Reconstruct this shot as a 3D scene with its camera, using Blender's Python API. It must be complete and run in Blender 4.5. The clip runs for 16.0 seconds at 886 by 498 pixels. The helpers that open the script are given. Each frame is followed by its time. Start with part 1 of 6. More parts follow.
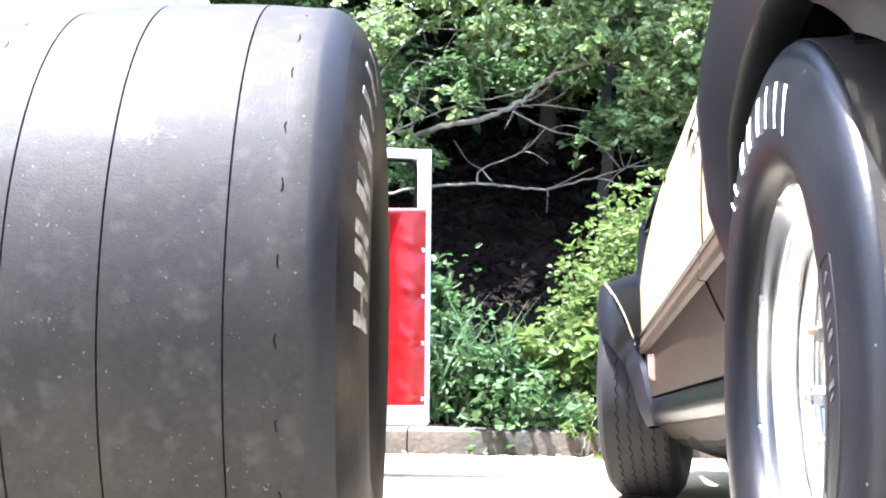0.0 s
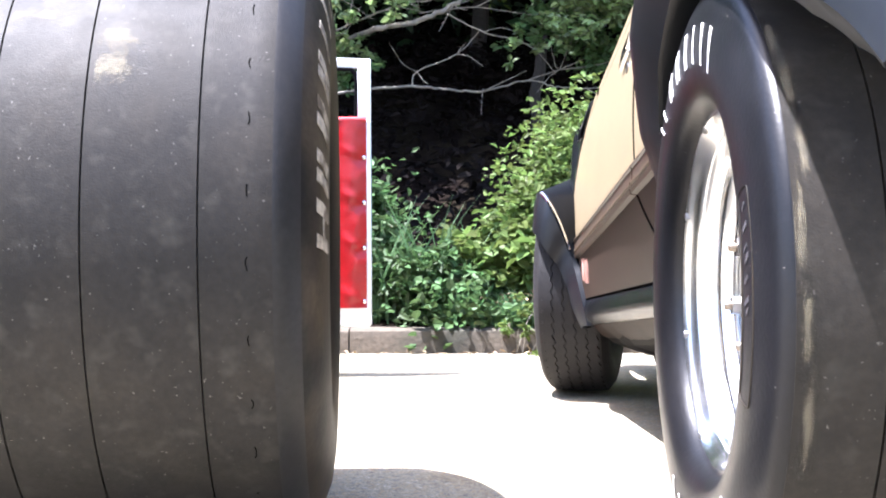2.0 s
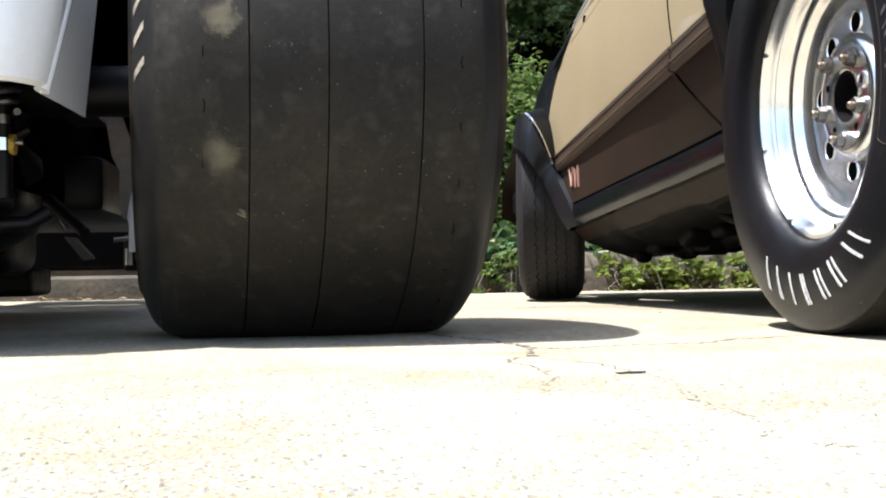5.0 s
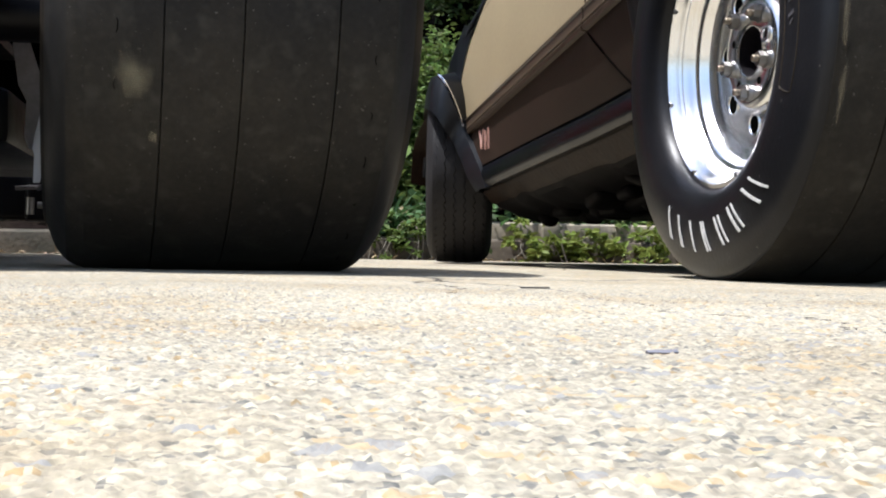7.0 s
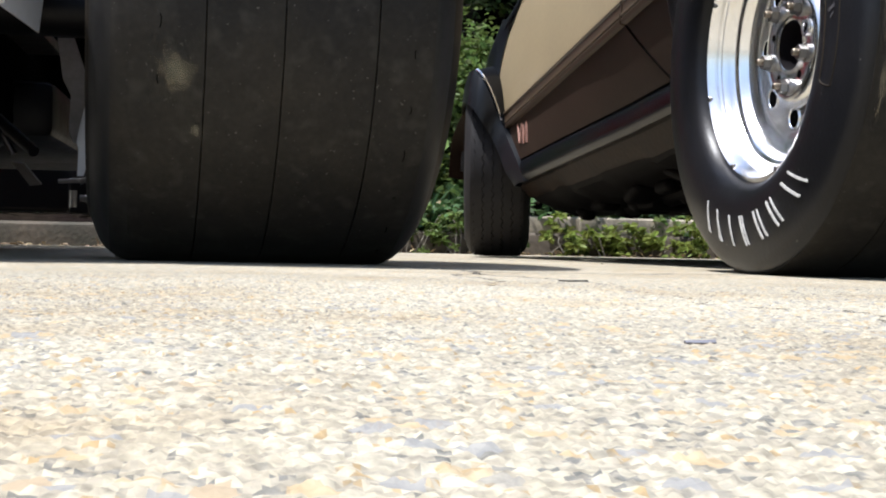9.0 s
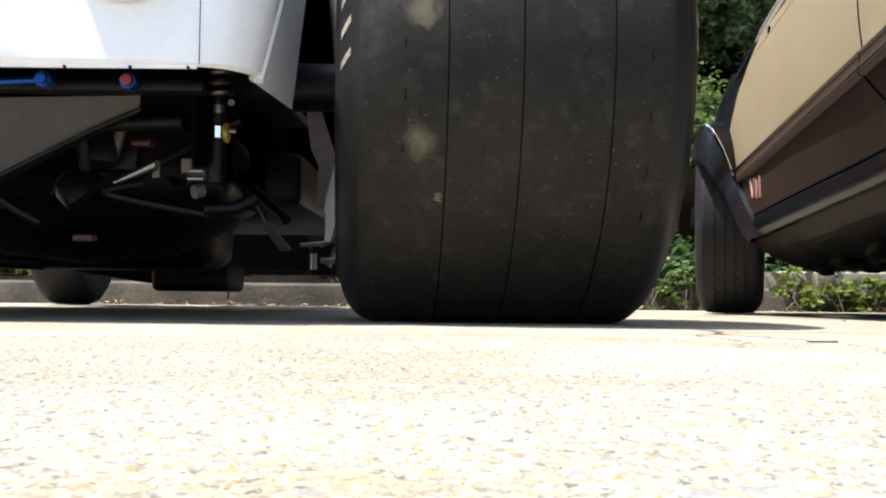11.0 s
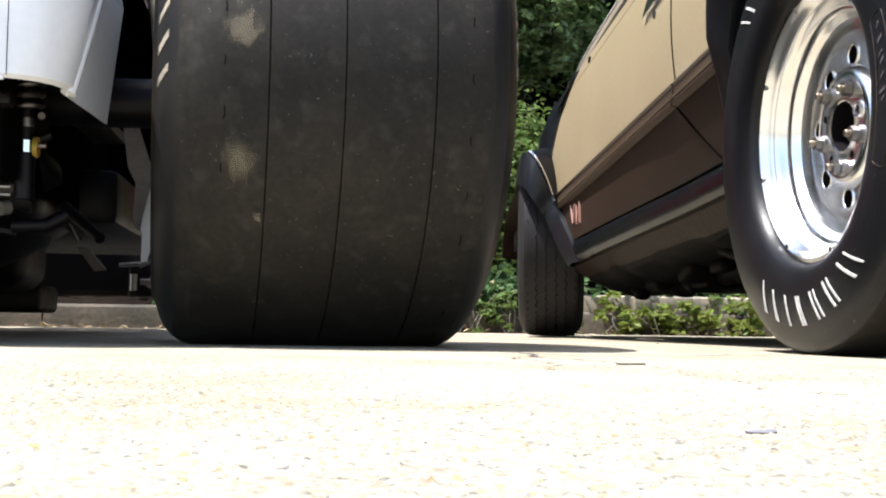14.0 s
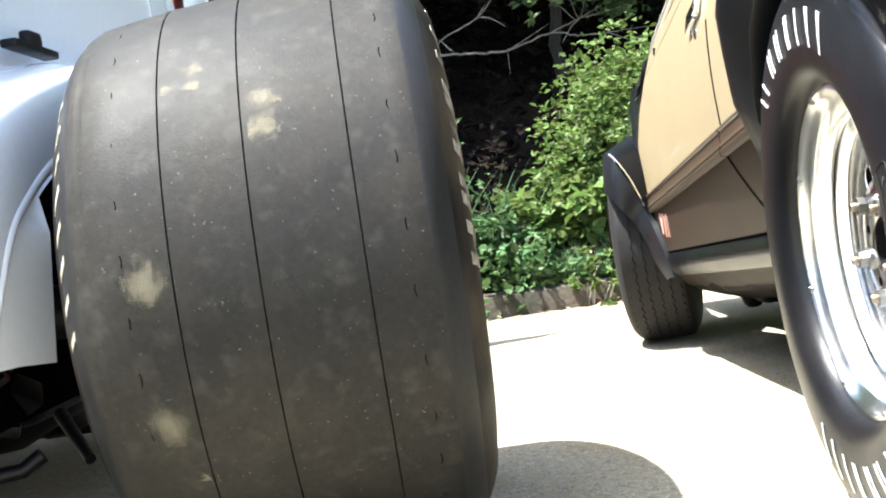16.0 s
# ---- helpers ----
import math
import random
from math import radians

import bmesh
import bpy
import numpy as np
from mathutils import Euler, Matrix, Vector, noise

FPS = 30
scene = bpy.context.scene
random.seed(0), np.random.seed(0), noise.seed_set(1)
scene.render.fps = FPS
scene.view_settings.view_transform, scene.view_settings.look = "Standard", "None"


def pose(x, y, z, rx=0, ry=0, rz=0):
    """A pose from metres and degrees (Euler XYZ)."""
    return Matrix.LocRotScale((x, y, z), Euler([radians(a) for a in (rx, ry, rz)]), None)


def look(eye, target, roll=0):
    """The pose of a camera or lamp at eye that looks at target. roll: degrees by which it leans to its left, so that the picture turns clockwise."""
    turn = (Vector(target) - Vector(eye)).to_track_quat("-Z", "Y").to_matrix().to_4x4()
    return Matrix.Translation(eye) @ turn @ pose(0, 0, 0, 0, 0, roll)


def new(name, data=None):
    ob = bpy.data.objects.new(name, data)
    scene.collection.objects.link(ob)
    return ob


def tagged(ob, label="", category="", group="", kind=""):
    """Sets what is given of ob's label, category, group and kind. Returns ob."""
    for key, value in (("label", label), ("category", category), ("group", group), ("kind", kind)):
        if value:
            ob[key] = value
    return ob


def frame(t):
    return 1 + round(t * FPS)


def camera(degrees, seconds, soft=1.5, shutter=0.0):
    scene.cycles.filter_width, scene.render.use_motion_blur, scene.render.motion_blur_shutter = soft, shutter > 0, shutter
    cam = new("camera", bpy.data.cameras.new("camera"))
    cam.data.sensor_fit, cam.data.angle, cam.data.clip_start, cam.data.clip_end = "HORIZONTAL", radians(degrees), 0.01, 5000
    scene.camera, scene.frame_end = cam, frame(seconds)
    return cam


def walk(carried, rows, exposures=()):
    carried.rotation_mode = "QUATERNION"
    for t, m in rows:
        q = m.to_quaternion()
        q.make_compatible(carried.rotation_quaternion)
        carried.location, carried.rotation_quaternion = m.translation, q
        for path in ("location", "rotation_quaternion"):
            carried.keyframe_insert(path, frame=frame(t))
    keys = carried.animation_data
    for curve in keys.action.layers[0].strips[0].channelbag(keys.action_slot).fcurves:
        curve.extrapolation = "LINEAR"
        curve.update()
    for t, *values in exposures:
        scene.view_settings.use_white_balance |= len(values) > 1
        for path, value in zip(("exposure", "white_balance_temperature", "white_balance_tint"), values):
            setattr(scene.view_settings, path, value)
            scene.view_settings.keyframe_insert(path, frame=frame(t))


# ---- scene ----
cam = camera(40.2, 16.0, soft=2.0)
ROWS = (  # seconds, eye x, y, z, degrees to the left, up, lean
    (0, 0.456, -1.615, 0.369, 4.20, 4.94, 0.47),
    (0.5, 0.464, -1.645, 0.376, 0.72, 2.33, -1.63),
    (1, 0.440, -1.697, 0.357, 2.37, 2.57, 0.02),
    (1.5, 0.438, -1.708, 0.379, 0.15, -0.82, -0.13),
    (2, 0.437, -1.732, 0.395, 0.97, 0.02, -0.24),
    (2.5, 0.416, -1.761, 0.392, 3.09, 2.26, -0.65),
    (2.7, 0.392, -1.782, 0.395, 3.58, 1.40, -1.10),
    (3, 0.358, -1.781, 0.405, 2.32, 0.63, -2.60),
    (3.5, 0.265, -1.786, 0.438, -3.94, 0.86, -8.45),
    (4, 0.162, -1.824, 0.366, -8.10, 3.73, -5.77),
    (4.3, 0.096, -1.921, 0.312, -7.64, 2.46, -0.48),
    (4.5, 0.037, -1.966, 0.244, -6.96, 1.98, 0.81),
    (4.7, -0.029, -2.006, 0.144, -7.17, 0.94, -0.84),
    (6.8, -0.047, -2.038, 0.036, -9.16, 0.94, 0.63),
    (7, -0.042, -2.033, 0.035, -11.68, 0.14, 1.06),
    (7.5, -0.036, -2.030, 0.034, -15.51, 0.34, 1.49),
    (8, -0.037, -2.033, 0.034, -15.12, 0.05, 1.41),
    (8.5, -0.040, -2.036, 0.035, -13.74, 0.61, 1.32),
    (9, -0.046, -2.043, 0.034, -9.93, -0.18, 1.23),
    (9.5, -0.060, -2.058, 0.037, -4.42, 1.41, 1.02),
    (10, -0.062, -2.060, 0.036, -0.39, 1.03, 0.69),
    (10.2, -0.069, -2.073, 0.037, 0.56, 1.20, 0.74),
    (12.3, -0.071, -2.075, 0.041, 0.35, 3.47, 0.32),
    (12.5, -0.066, -2.064, 0.038, -0.71, 3.52, 0.47),
    (13, -0.063, -2.062, 0.040, -3.55, 3.86, 0.69),
    (13.5, -0.058, -2.068, 0.039, -5.45, 3.06, 0.82),
    (14, -0.056, -2.065, 0.040, -7.40, 3.48, 0.84),
    (14.5, -0.022, -2.061, 0.042, -6.44, 0.99, -0.11),
    (15, 0.013, -2.044, 0.096, -1.20, 0.83, -4.41),
    (15.4, 0.095, -2.013, 0.278, -0.45, -0.57, -5.33),
    (15.5, 0.121, -2.003, 0.337, 0.63, -1.18, -4.37),
    (15.7, 0.176, -1.956, 0.428, 1.29, -2.37, -4.07),
    (15.8, 0.211, -1.913, 0.440, 2.27, -2.18, -4.6),
    (16, 0.295, -1.843, 0.478, 2.26, -2.15, -8.56),
)


def eye_pose(x, y, z, yaw, pitch, roll):
    a, b = radians(yaw), radians(pitch)
    ahead = Vector((-math.sin(a) * math.cos(b), math.cos(a) * math.cos(b), math.sin(b)))
    return look((x, y, z), Vector((x, y, z)) + ahead, roll)


walk(cam, [(t, eye_pose(*p)) for t, *p in ROWS],
     exposures=((0, 3.4, 5680, 16), (0.5, 3.2, 5720, 16), (1.0, 3.0, 5750, 17), (1.5, 2.75, 5780, 19), (2.7, 2.75, 5740, 18), (3.3, 2.75, 5840, 13), (3.6, 2.6, 5880, 11), (4.3, 2.35, 5990, 9),
                (4.5, 2.12, 6080, 9), (4.7, 1.65, 6120, 10), (7, 0.9, 6020, 12), (8.5, 0.85, 6020, 12), (10.2, 1.08, 6050, 12), (12.5, 1.38, 6220, 12), (14.8, 1.38, 6220, 12), (15.5, 1.65, 6300, 11), (16, 2.42, 6200, 6)))

# ---- world, sun ----
SUN = Vector((-0.36, -0.09, 1.0)).normalized()
world = bpy.data.worlds.new("sky")
scene.world = world
world.use_nodes = True
wn = world.node_tree.nodes
sky = wn.new("ShaderNodeTexSky")
sky.sky_type = "NISHITA"
sky.sun_disc = False
sky.sun_elevation = math.asin(SUN.z)
sky.sun_rotation = math.atan2(SUN.x, SUN.y)
sky.air_density = 1.2
sky.dust_density = 2.5
world.node_tree.links.new(sky.outputs[0], wn["Background"].inputs[0])
wn["Background"].inputs[1].default_value = 0.12
sun = new("sun", bpy.data.lights.new("sun", "SUN"))
sun.data.energy = 5.0
sun.data.angle = radians(0.6)
sun.data.color = (1.0, 0.97, 0.93)
sun.matrix_world = look(SUN * 30, (0, 0, 0))


# ---- materials ----
def mat(name, color, rough=0.5, metal=0.0, **kw):
    """Principled with two scales of colour variation and bump.
    vary: (amount, scale), fine: (amount, scale), bump: (strength, scale), second: other colour mixed by a large noise."""
    m = bpy.data.materials.new(name)
    m.use_nodes = True
    nt = m.node_tree
    n, li = nt.nodes, nt.links
    b = n["Principled BSDF"]
    b.inputs["Roughness"].default_value = rough
    b.inputs["Metallic"].default_value = metal
    if "coat" in kw:
        b.inputs["Coat Weight"].default_value = kw["coat"]
        b.inputs["Coat Roughness"].default_value = 0.04
    if "spec" in kw:
        b.inputs["Specular IOR Level"].default_value = kw["spec"]
    tc = n.new("ShaderNodeTexCoord")

    def tex(scale, detail=4.0):
        t = n.new("ShaderNodeTexNoise")
        t.inputs["Scale"].default_value = scale
        t.inputs["Detail"].default_value = detail
        li.new(tc.outputs["Object"], t.inputs["Vector"])
        return t

    def mix(kind, fac, a, c):
        x = n.new("ShaderNodeMix")
        x.data_type, x.blend_type = "RGBA", kind
        for sock, v in ((0, fac), (6, a), (7, c)):
            if hasattr(v, "links"):
                li.new(v, x.inputs[sock])
            else:
                x.inputs[sock].default_value = v
        return x.outputs[2]

    def ramp(src, lo, hi, a=(0, 0, 0, 1), c=(1, 1, 1, 1)):
        r = n.new("ShaderNodeValToRGB")
        r.color_ramp.elements[0].position, r.color_ramp.elements[1].position = lo, hi
        r.color_ramp.elements[0].color, r.color_ramp.elements[1].color = a, c
        li.new(src, r.inputs[0])
        return r.outputs[0]

    col = (*color, 1)
    if "second" in kw:
        c2, scale, lo, hi = kw["second"]
        col = mix("MIX", ramp(tex(scale, 6).outputs[0], lo, hi), col, (*c2, 1))
    if "vary" in kw:
        amt, scale = kw["vary"]
        col = mix("MULTIPLY", amt, col, ramp(tex(scale, 6).outputs[0], 0.25, 0.75))
    if "fine" in kw:
        amt, scale = kw["fine"]
        col = mix("MULTIPLY", amt, col, ramp(tex(scale, 2).outputs[0], 0.3, 0.7))
    if "specks" in kw:
        c2, scale, lo, hi = kw["specks"]
        col = mix("MIX", ramp(tex(scale, 2).outputs[0], lo, hi), col, (*c2, 1))
    if "flecks" in kw:
        c2, scale, lo, hi = kw["flecks"]
        col = mix("MIX", ramp(tex(scale, 1).outputs[0], lo, hi), col, (*c2, 1))
    if "random" in kw:
        oi = n.new("ShaderNodeNewGeometry")
        hs = n.new("ShaderNodeHueSaturation")
        mr = n.new("ShaderNodeMapRange")
        mr.inputs[3].default_value, mr.inputs[4].default_value = 1 - kw["random"], 1 + kw["random"]
        li.new(oi.outputs["Random Per Island"], mr.inputs[0])
        li.new(mr.outputs[0], hs.inputs["Value"])
        mr2 = n.new("ShaderNodeMapRange")
        mr2.inputs[3].default_value, mr2.inputs[4].default_value = 0.48, 0.52
        li.new(oi.outputs["Random Per Island"], mr2.inputs[0])
        li.new(mr2.outputs[0], hs.inputs["Hue"])
        if hasattr(col, "links"):
            li.new(col, hs.inputs["Color"])
        else:
            hs.inputs["Color"].default_value = col
        col = hs.outputs[0]
    if hasattr(col, "links"):
        li.new(col, b.inputs["Base Color"])
    else:
        b.inputs["Base Color"].default_value = col
    if "rough_vary" in kw:
        amt, scale = kw["rough_vary"]
        mr = n.new("ShaderNodeMapRange")
        mr.inputs[3].default_value, mr.inputs[4].default_value = rough - amt, rough + amt
        li.new(tex(scale, 5).outputs[0], mr.inputs[0])
        li.new(mr.outputs[0], b.inputs["Roughness"])
    if "bump" in kw:
        st, scale = kw["bump"]
        bp = n.new("ShaderNodeBump")
        bp.inputs["Strength"].default_value = st
        bp.inputs["Distance"].default_value = kw.get("dist", 0.002)
        li.new(tex(scale, 5).outputs[0], bp.inputs["Height"])
        li.new(bp.outputs[0], b.inputs["Normal"])
    if "leafy" in kw:
        b.inputs["Transmission Weight"].default_value = 0.0
        tr = n.new("ShaderNodeBsdfTranslucent")
        ms = n.new("ShaderNodeMixShader")
        ms.inputs[0].default_value = kw["leafy"]
        if hasattr(col, "links"):
            li.new(col, tr.inputs[0])
        else:
            tr.inputs[0].default_value = col
        li.new(b.outputs[0], ms.inputs[1])
        li.new(tr.outputs[0], ms.inputs[2])
        li.new(ms.outputs[0], n["Material Output"].inputs[0])
    return m


M = {
    "slick": mat("worn_slick_rubber", (0.0195, 0.0176, 0.015), 0.6, second=((0.03, 0.0256, 0.0195), 7, 0.4, 0.72), spec=0.16, vary=(0.3, 22), fine=(0.25, 110),
                 specks=((0.036, 0.033, 0.027), 34, 0.56, 0.85), flecks=((0.1, 0.093, 0.08), 200, 0.725, 0.83), bump=(0.2, 420), rough_vary=(0.1, 20)),
    "shoulder": mat("polished_shoulder_rubber", (0.0135, 0.013, 0.0128), 0.45, spec=0.2, second=((0.018, 0.0163, 0.0145), 9, 0.45, 0.75), fine=(0.25, 120), rough_vary=(0.08, 18), bump=(0.1, 300)),
    "sidewall": mat("brown_black_sidewall", (0.008, 0.0073, 0.0068), 0.55, spec=0.12, second=((0.072, 0.054, 0.033), 5, 0.46, 0.74), vary=(0.3, 9), fine=(0.3, 120), bump=(0.2, 120)),
    "rubber": mat("black_rubber", (0.0065, 0.0066, 0.008), 0.36, spec=0.24, second=((0.0135, 0.013, 0.0145), 5, 0.45, 0.75), vary=(0.35, 8), fine=(0.25, 120), flecks=((0.12, 0.11, 0.1), 170, 0.77, 0.8), bump=(0.15, 200), rough_vary=(0.1, 7)),
    "sill_black": mat("black_sill", (0.004, 0.0045, 0.006), 0.22, spec=0.18, second=((0.016, 0.012, 0.01), 6, 0.55, 0.75), fine=(0.3, 80), rough_vary=(0.1, 15)),
    "flare_black": mat("satin_black_flare", (0.007, 0.008, 0.01), 0.36, spec=0.4, vary=(0.3, 8), fine=(0.25, 90)),
    "shoulder_black": mat("dull_black_paint", (0.006, 0.007, 0.009), 0.5, spec=0.05, vary=(0.3, 8), fine=(0.25, 90)),
    "sidewall_mark": mat("dusty_mark", (0.05, 0.045, 0.05), 0.7, vary=(0.5, 80), fine=(0.4, 200)),
    # leaf colour lowered to near black to hold the hollow's shade
    "shade_leaves": mat("shade_dark_leaves", (0.011, 0.0085, 0.008), 0.9, spec=0.05, random=0.4, vary=(0.4, 3)),
    "white_edge": mat("pale_trim_edge", (0.55, 0.52, 0.45), 0.35, vary=(0.2, 30)),
    "brass": mat("tarnished_stud", (0.3, 0.25, 0.19), 0.4, 1.0, vary=(0.4, 80)),
    "pillar": mat("weathered_pillar_paint", (0.3, 0.25, 0.18), 0.45, vary=(0.25, 12), fine=(0.2, 90)),
    # copy of the bark with shade in its colour; also colours the bark chip
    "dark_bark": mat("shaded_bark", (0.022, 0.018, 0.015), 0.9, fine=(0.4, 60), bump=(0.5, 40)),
    "road_rubber": mat("road_tyre_rubber", (0.021, 0.0195, 0.02), 0.7, spec=0.25, vary=(0.4, 12), fine=(0.3, 150), bump=(0.3, 200)),
    "groove": mat("groove_rubber", (0.003, 0.003, 0.003), 0.9, spec=0.0, vary=(0.3, 30)),
    "paint_mark": mat("worn_white_letter_paint", (0.7, 0.69, 0.66), 0.6, vary=(0.4, 60), fine=(0.35, 200)),
    "tan_mark": mat("yellowed_letter_paint", (0.36, 0.32, 0.25), 0.7, second=((0.06, 0.045, 0.025), 30, 0.45, 0.62), fine=(0.4, 150)),
    "patch": mat("dried_glue_patch", (0.3, 0.26, 0.17), 0.8, second=((0.16, 0.14, 0.1), 60, 0.5, 0.66), fine=(0.4, 120)),
    "alu": mat("polished_aluminium", (0.88, 0.88, 0.88), 0.2, 1.0, rough_vary=(0.05, 30), bump=(0.05, 90), vary=(0.12, 18)),
    "chrome": mat("chrome", (0.85, 0.86, 0.88), 0.08, 1.0, rough_vary=(0.03, 30)),
    "steel": mat("zinc_steel", (0.3, 0.29, 0.28), 0.34, 1.0, vary=(0.4, 60), rough_vary=(0.1, 50)),
    # lightless black: stands for shade in wheel wells and holes, also dark joints
    "dark": mat("shade_and_joint_black", (0.003, 0.003, 0.003), 0.9, spec=0.0, vary=(0.3, 20)),
    "white": mat("white_car_paint", (0.82, 0.83, 0.85), 0.24, coat=0.8, vary=(0.05, 3), fine=(0.04, 80), bump=(0.02, 6), dist=0.004),
    "red_vinyl": mat("red_vinyl", (0.36, 0.004, 0.006), 0.32, vary=(0.25, 7), fine=(0.12, 120), bump=(0.25, 18), dist=0.008),
    "red_lens": mat("red_lens", (0.85, 0.065, 0.02), 0.12, coat=1.0, vary=(0.2, 40)),
    "tan": mat("tan_car_paint", (0.35, 0.277, 0.165), 0.36, coat=0.35, vary=(0.12, 4), fine=(0.08, 90), bump=(0.02, 5), dist=0.004),
    "brown": mat("brown_car_paint", (0.035, 0.0215, 0.0148), 0.5, spec=0.14, vary=(0.25, 5), fine=(0.15, 90)),
    "bead": mat("tan_moulding_bead", (0.09, 0.064, 0.038), 0.4, vary=(0.25, 14), fine=(0.2, 90)),
    "dark_steel": mat("oily_steel", (0.13, 0.12, 0.12), 0.4, 1.0, vary=(0.4, 60)),
    "strip": mat("moulding_brown", (0.05, 0.031, 0.018), 0.4, vary=(0.25, 12), fine=(0.2, 80)),
    "black_paint": mat("black_car_paint", (0.011, 0.013, 0.017), 0.34, coat=0.8, vary=(0.3, 6), fine=(0.2, 60), rough_vary=(0.06, 15)),
    "rust": mat("rust_and_underseal", (0.017, 0.009, 0.0052), 0.45, spec=0.06, second=((0.008, 0.0055, 0.005), 9, 0.45, 0.7), fine=(0.4, 90), bump=(0.4, 60)),
    # colour set near black so that undersides read as shaded
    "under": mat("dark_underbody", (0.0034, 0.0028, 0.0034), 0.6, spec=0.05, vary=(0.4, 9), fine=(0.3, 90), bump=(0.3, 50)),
    # purplish near black, carrying the shade below the white car
    "deep_black": mat("deep_black_metal", (0.006, 0.0045, 0.0058), 0.45, spec=0.2, vary=(0.4, 9), fine=(0.3, 90), bump=(0.3, 50), rough_vary=(0.12, 30)),
    "bracket": mat("dusty_brown_sheet", (0.042, 0.037, 0.035), 0.55, vary=(0.35, 8), fine=(0.3, 60)),
    "dull_red": mat("dull_red_plastic", (0.055, 0.005, 0.004), 0.5, vary=(0.3, 40)),
    "glass": mat("dark_window_glass", (0.02, 0.025, 0.025), 0.06, coat=1.0, vary=(0.1, 3)),
    "concrete": mat("weathered_kerb_concrete", (0.118, 0.094, 0.066), 0.9, second=((0.048, 0.045, 0.03), 4, 0.45, 0.68), vary=(0.35, 16), fine=(0.3, 60), bump=(0.6, 45), dist=0.006),
    "edging": mat("pale_beige_concrete", (0.3, 0.26, 0.19), 0.85, second=((0.17, 0.15, 0.11), 7, 0.45, 0.7), fine=(0.3, 60), bump=(0.4, 50), dist=0.004),
    # darker than real soil: the shade under the trees is in this colour
    "soil": mat("shade_dark_soil", (0.012, 0.009, 0.008), 1.0, spec=0.0, second=((0.02, 0.016, 0.011), 3, 0.4, 0.6), fine=(0.5, 40), bump=(0.8, 20), dist=0.02),
    "bark": mat("pale_grey_bark", (0.22, 0.195, 0.15), 0.85, second=((0.14, 0.12, 0.1), 12, 0.4, 0.65), fine=(0.4, 60), bump=(0.5, 40)),
    "leaf": mat("mid_green_leaf", (0.08, 0.142, 0.048), 0.55, spec=0.3, random=0.45, leafy=0.4, vary=(0.3, 3)),
    "leaf_bright": mat("yellow_green_leaf", (0.122, 0.174, 0.044), 0.55, spec=0.25, random=0.5, leafy=0.42, vary=(0.25, 3)),
    # leaf copy made paler so the outer leaves read as sunlit
    "leaf_pale": mat("sunlight_toned_leaf", (0.175, 0.245, 0.09), 0.34, spec=0.7, random=0.5, leafy=0.45, vary=(0.25, 3)),
    "leaf_fresh": mat("fresh_weed_leaf", (0.125, 0.178, 0.045), 0.55, spec=0.25, random=0.4, leafy=0.45, vary=(0.25, 3)),
    "leaf_yellow": mat("yellowish_weed_leaf", (0.19, 0.235, 0.05), 0.55, spec=0.25, random=0.35, leafy=0.45, vary=(0.25, 3)),
    # leaf copy darkened to stand for foliage in shade
    "leaf_dark": mat("shade_green_leaf", (0.02, 0.048, 0.016), 0.5, random=0.4, leafy=0.25, vary=(0.3, 2)),
    "grass": mat("grass_blade", (0.1, 0.185, 0.075), 0.45, random=0.35, leafy=0.35, vary=(0.3, 6)),
    "dry": mat("dry_leaf", (0.3, 0.22, 0.13), 0.8, random=0.4, vary=(0.3, 20)),
    "crack": mat("crack_dirt", (0.075, 0.066, 0.055), 0.95, vary=(0.5, 30), fine=(0.3, 200)),
    "blue": mat("blue_anodised", (0.01, 0.06, 0.25), 0.3, 0.8, vary=(0.2, 40)),
    "red_ano": mat("red_anodised", (0.22, 0.015, 0.01), 0.3, 0.4, vary=(0.2, 40)),
    "yellow": mat("yellow_fitting", (0.4, 0.29, 0.03), 0.35, 0.2, vary=(0.2, 40)),
    "grey_paint": mat("grey_floor_panel", (0.12, 0.105, 0.095), 0.5, vary=(0.3, 6), fine=(0.2, 60)),
    "slate": mat("blue_grey_stone", (0.15, 0.15, 0.17), 0.8, vary=(0.4, 300)),
    "primer": mat("grey_primer", (0.3, 0.275, 0.265), 0.5, vary=(0.25, 12), fine=(0.2, 80)),
    "pink": mat("worn_decal", (0.42, 0.22, 0.17), 0.6, vary=(0.4, 60), fine=(0.3, 200)),
}


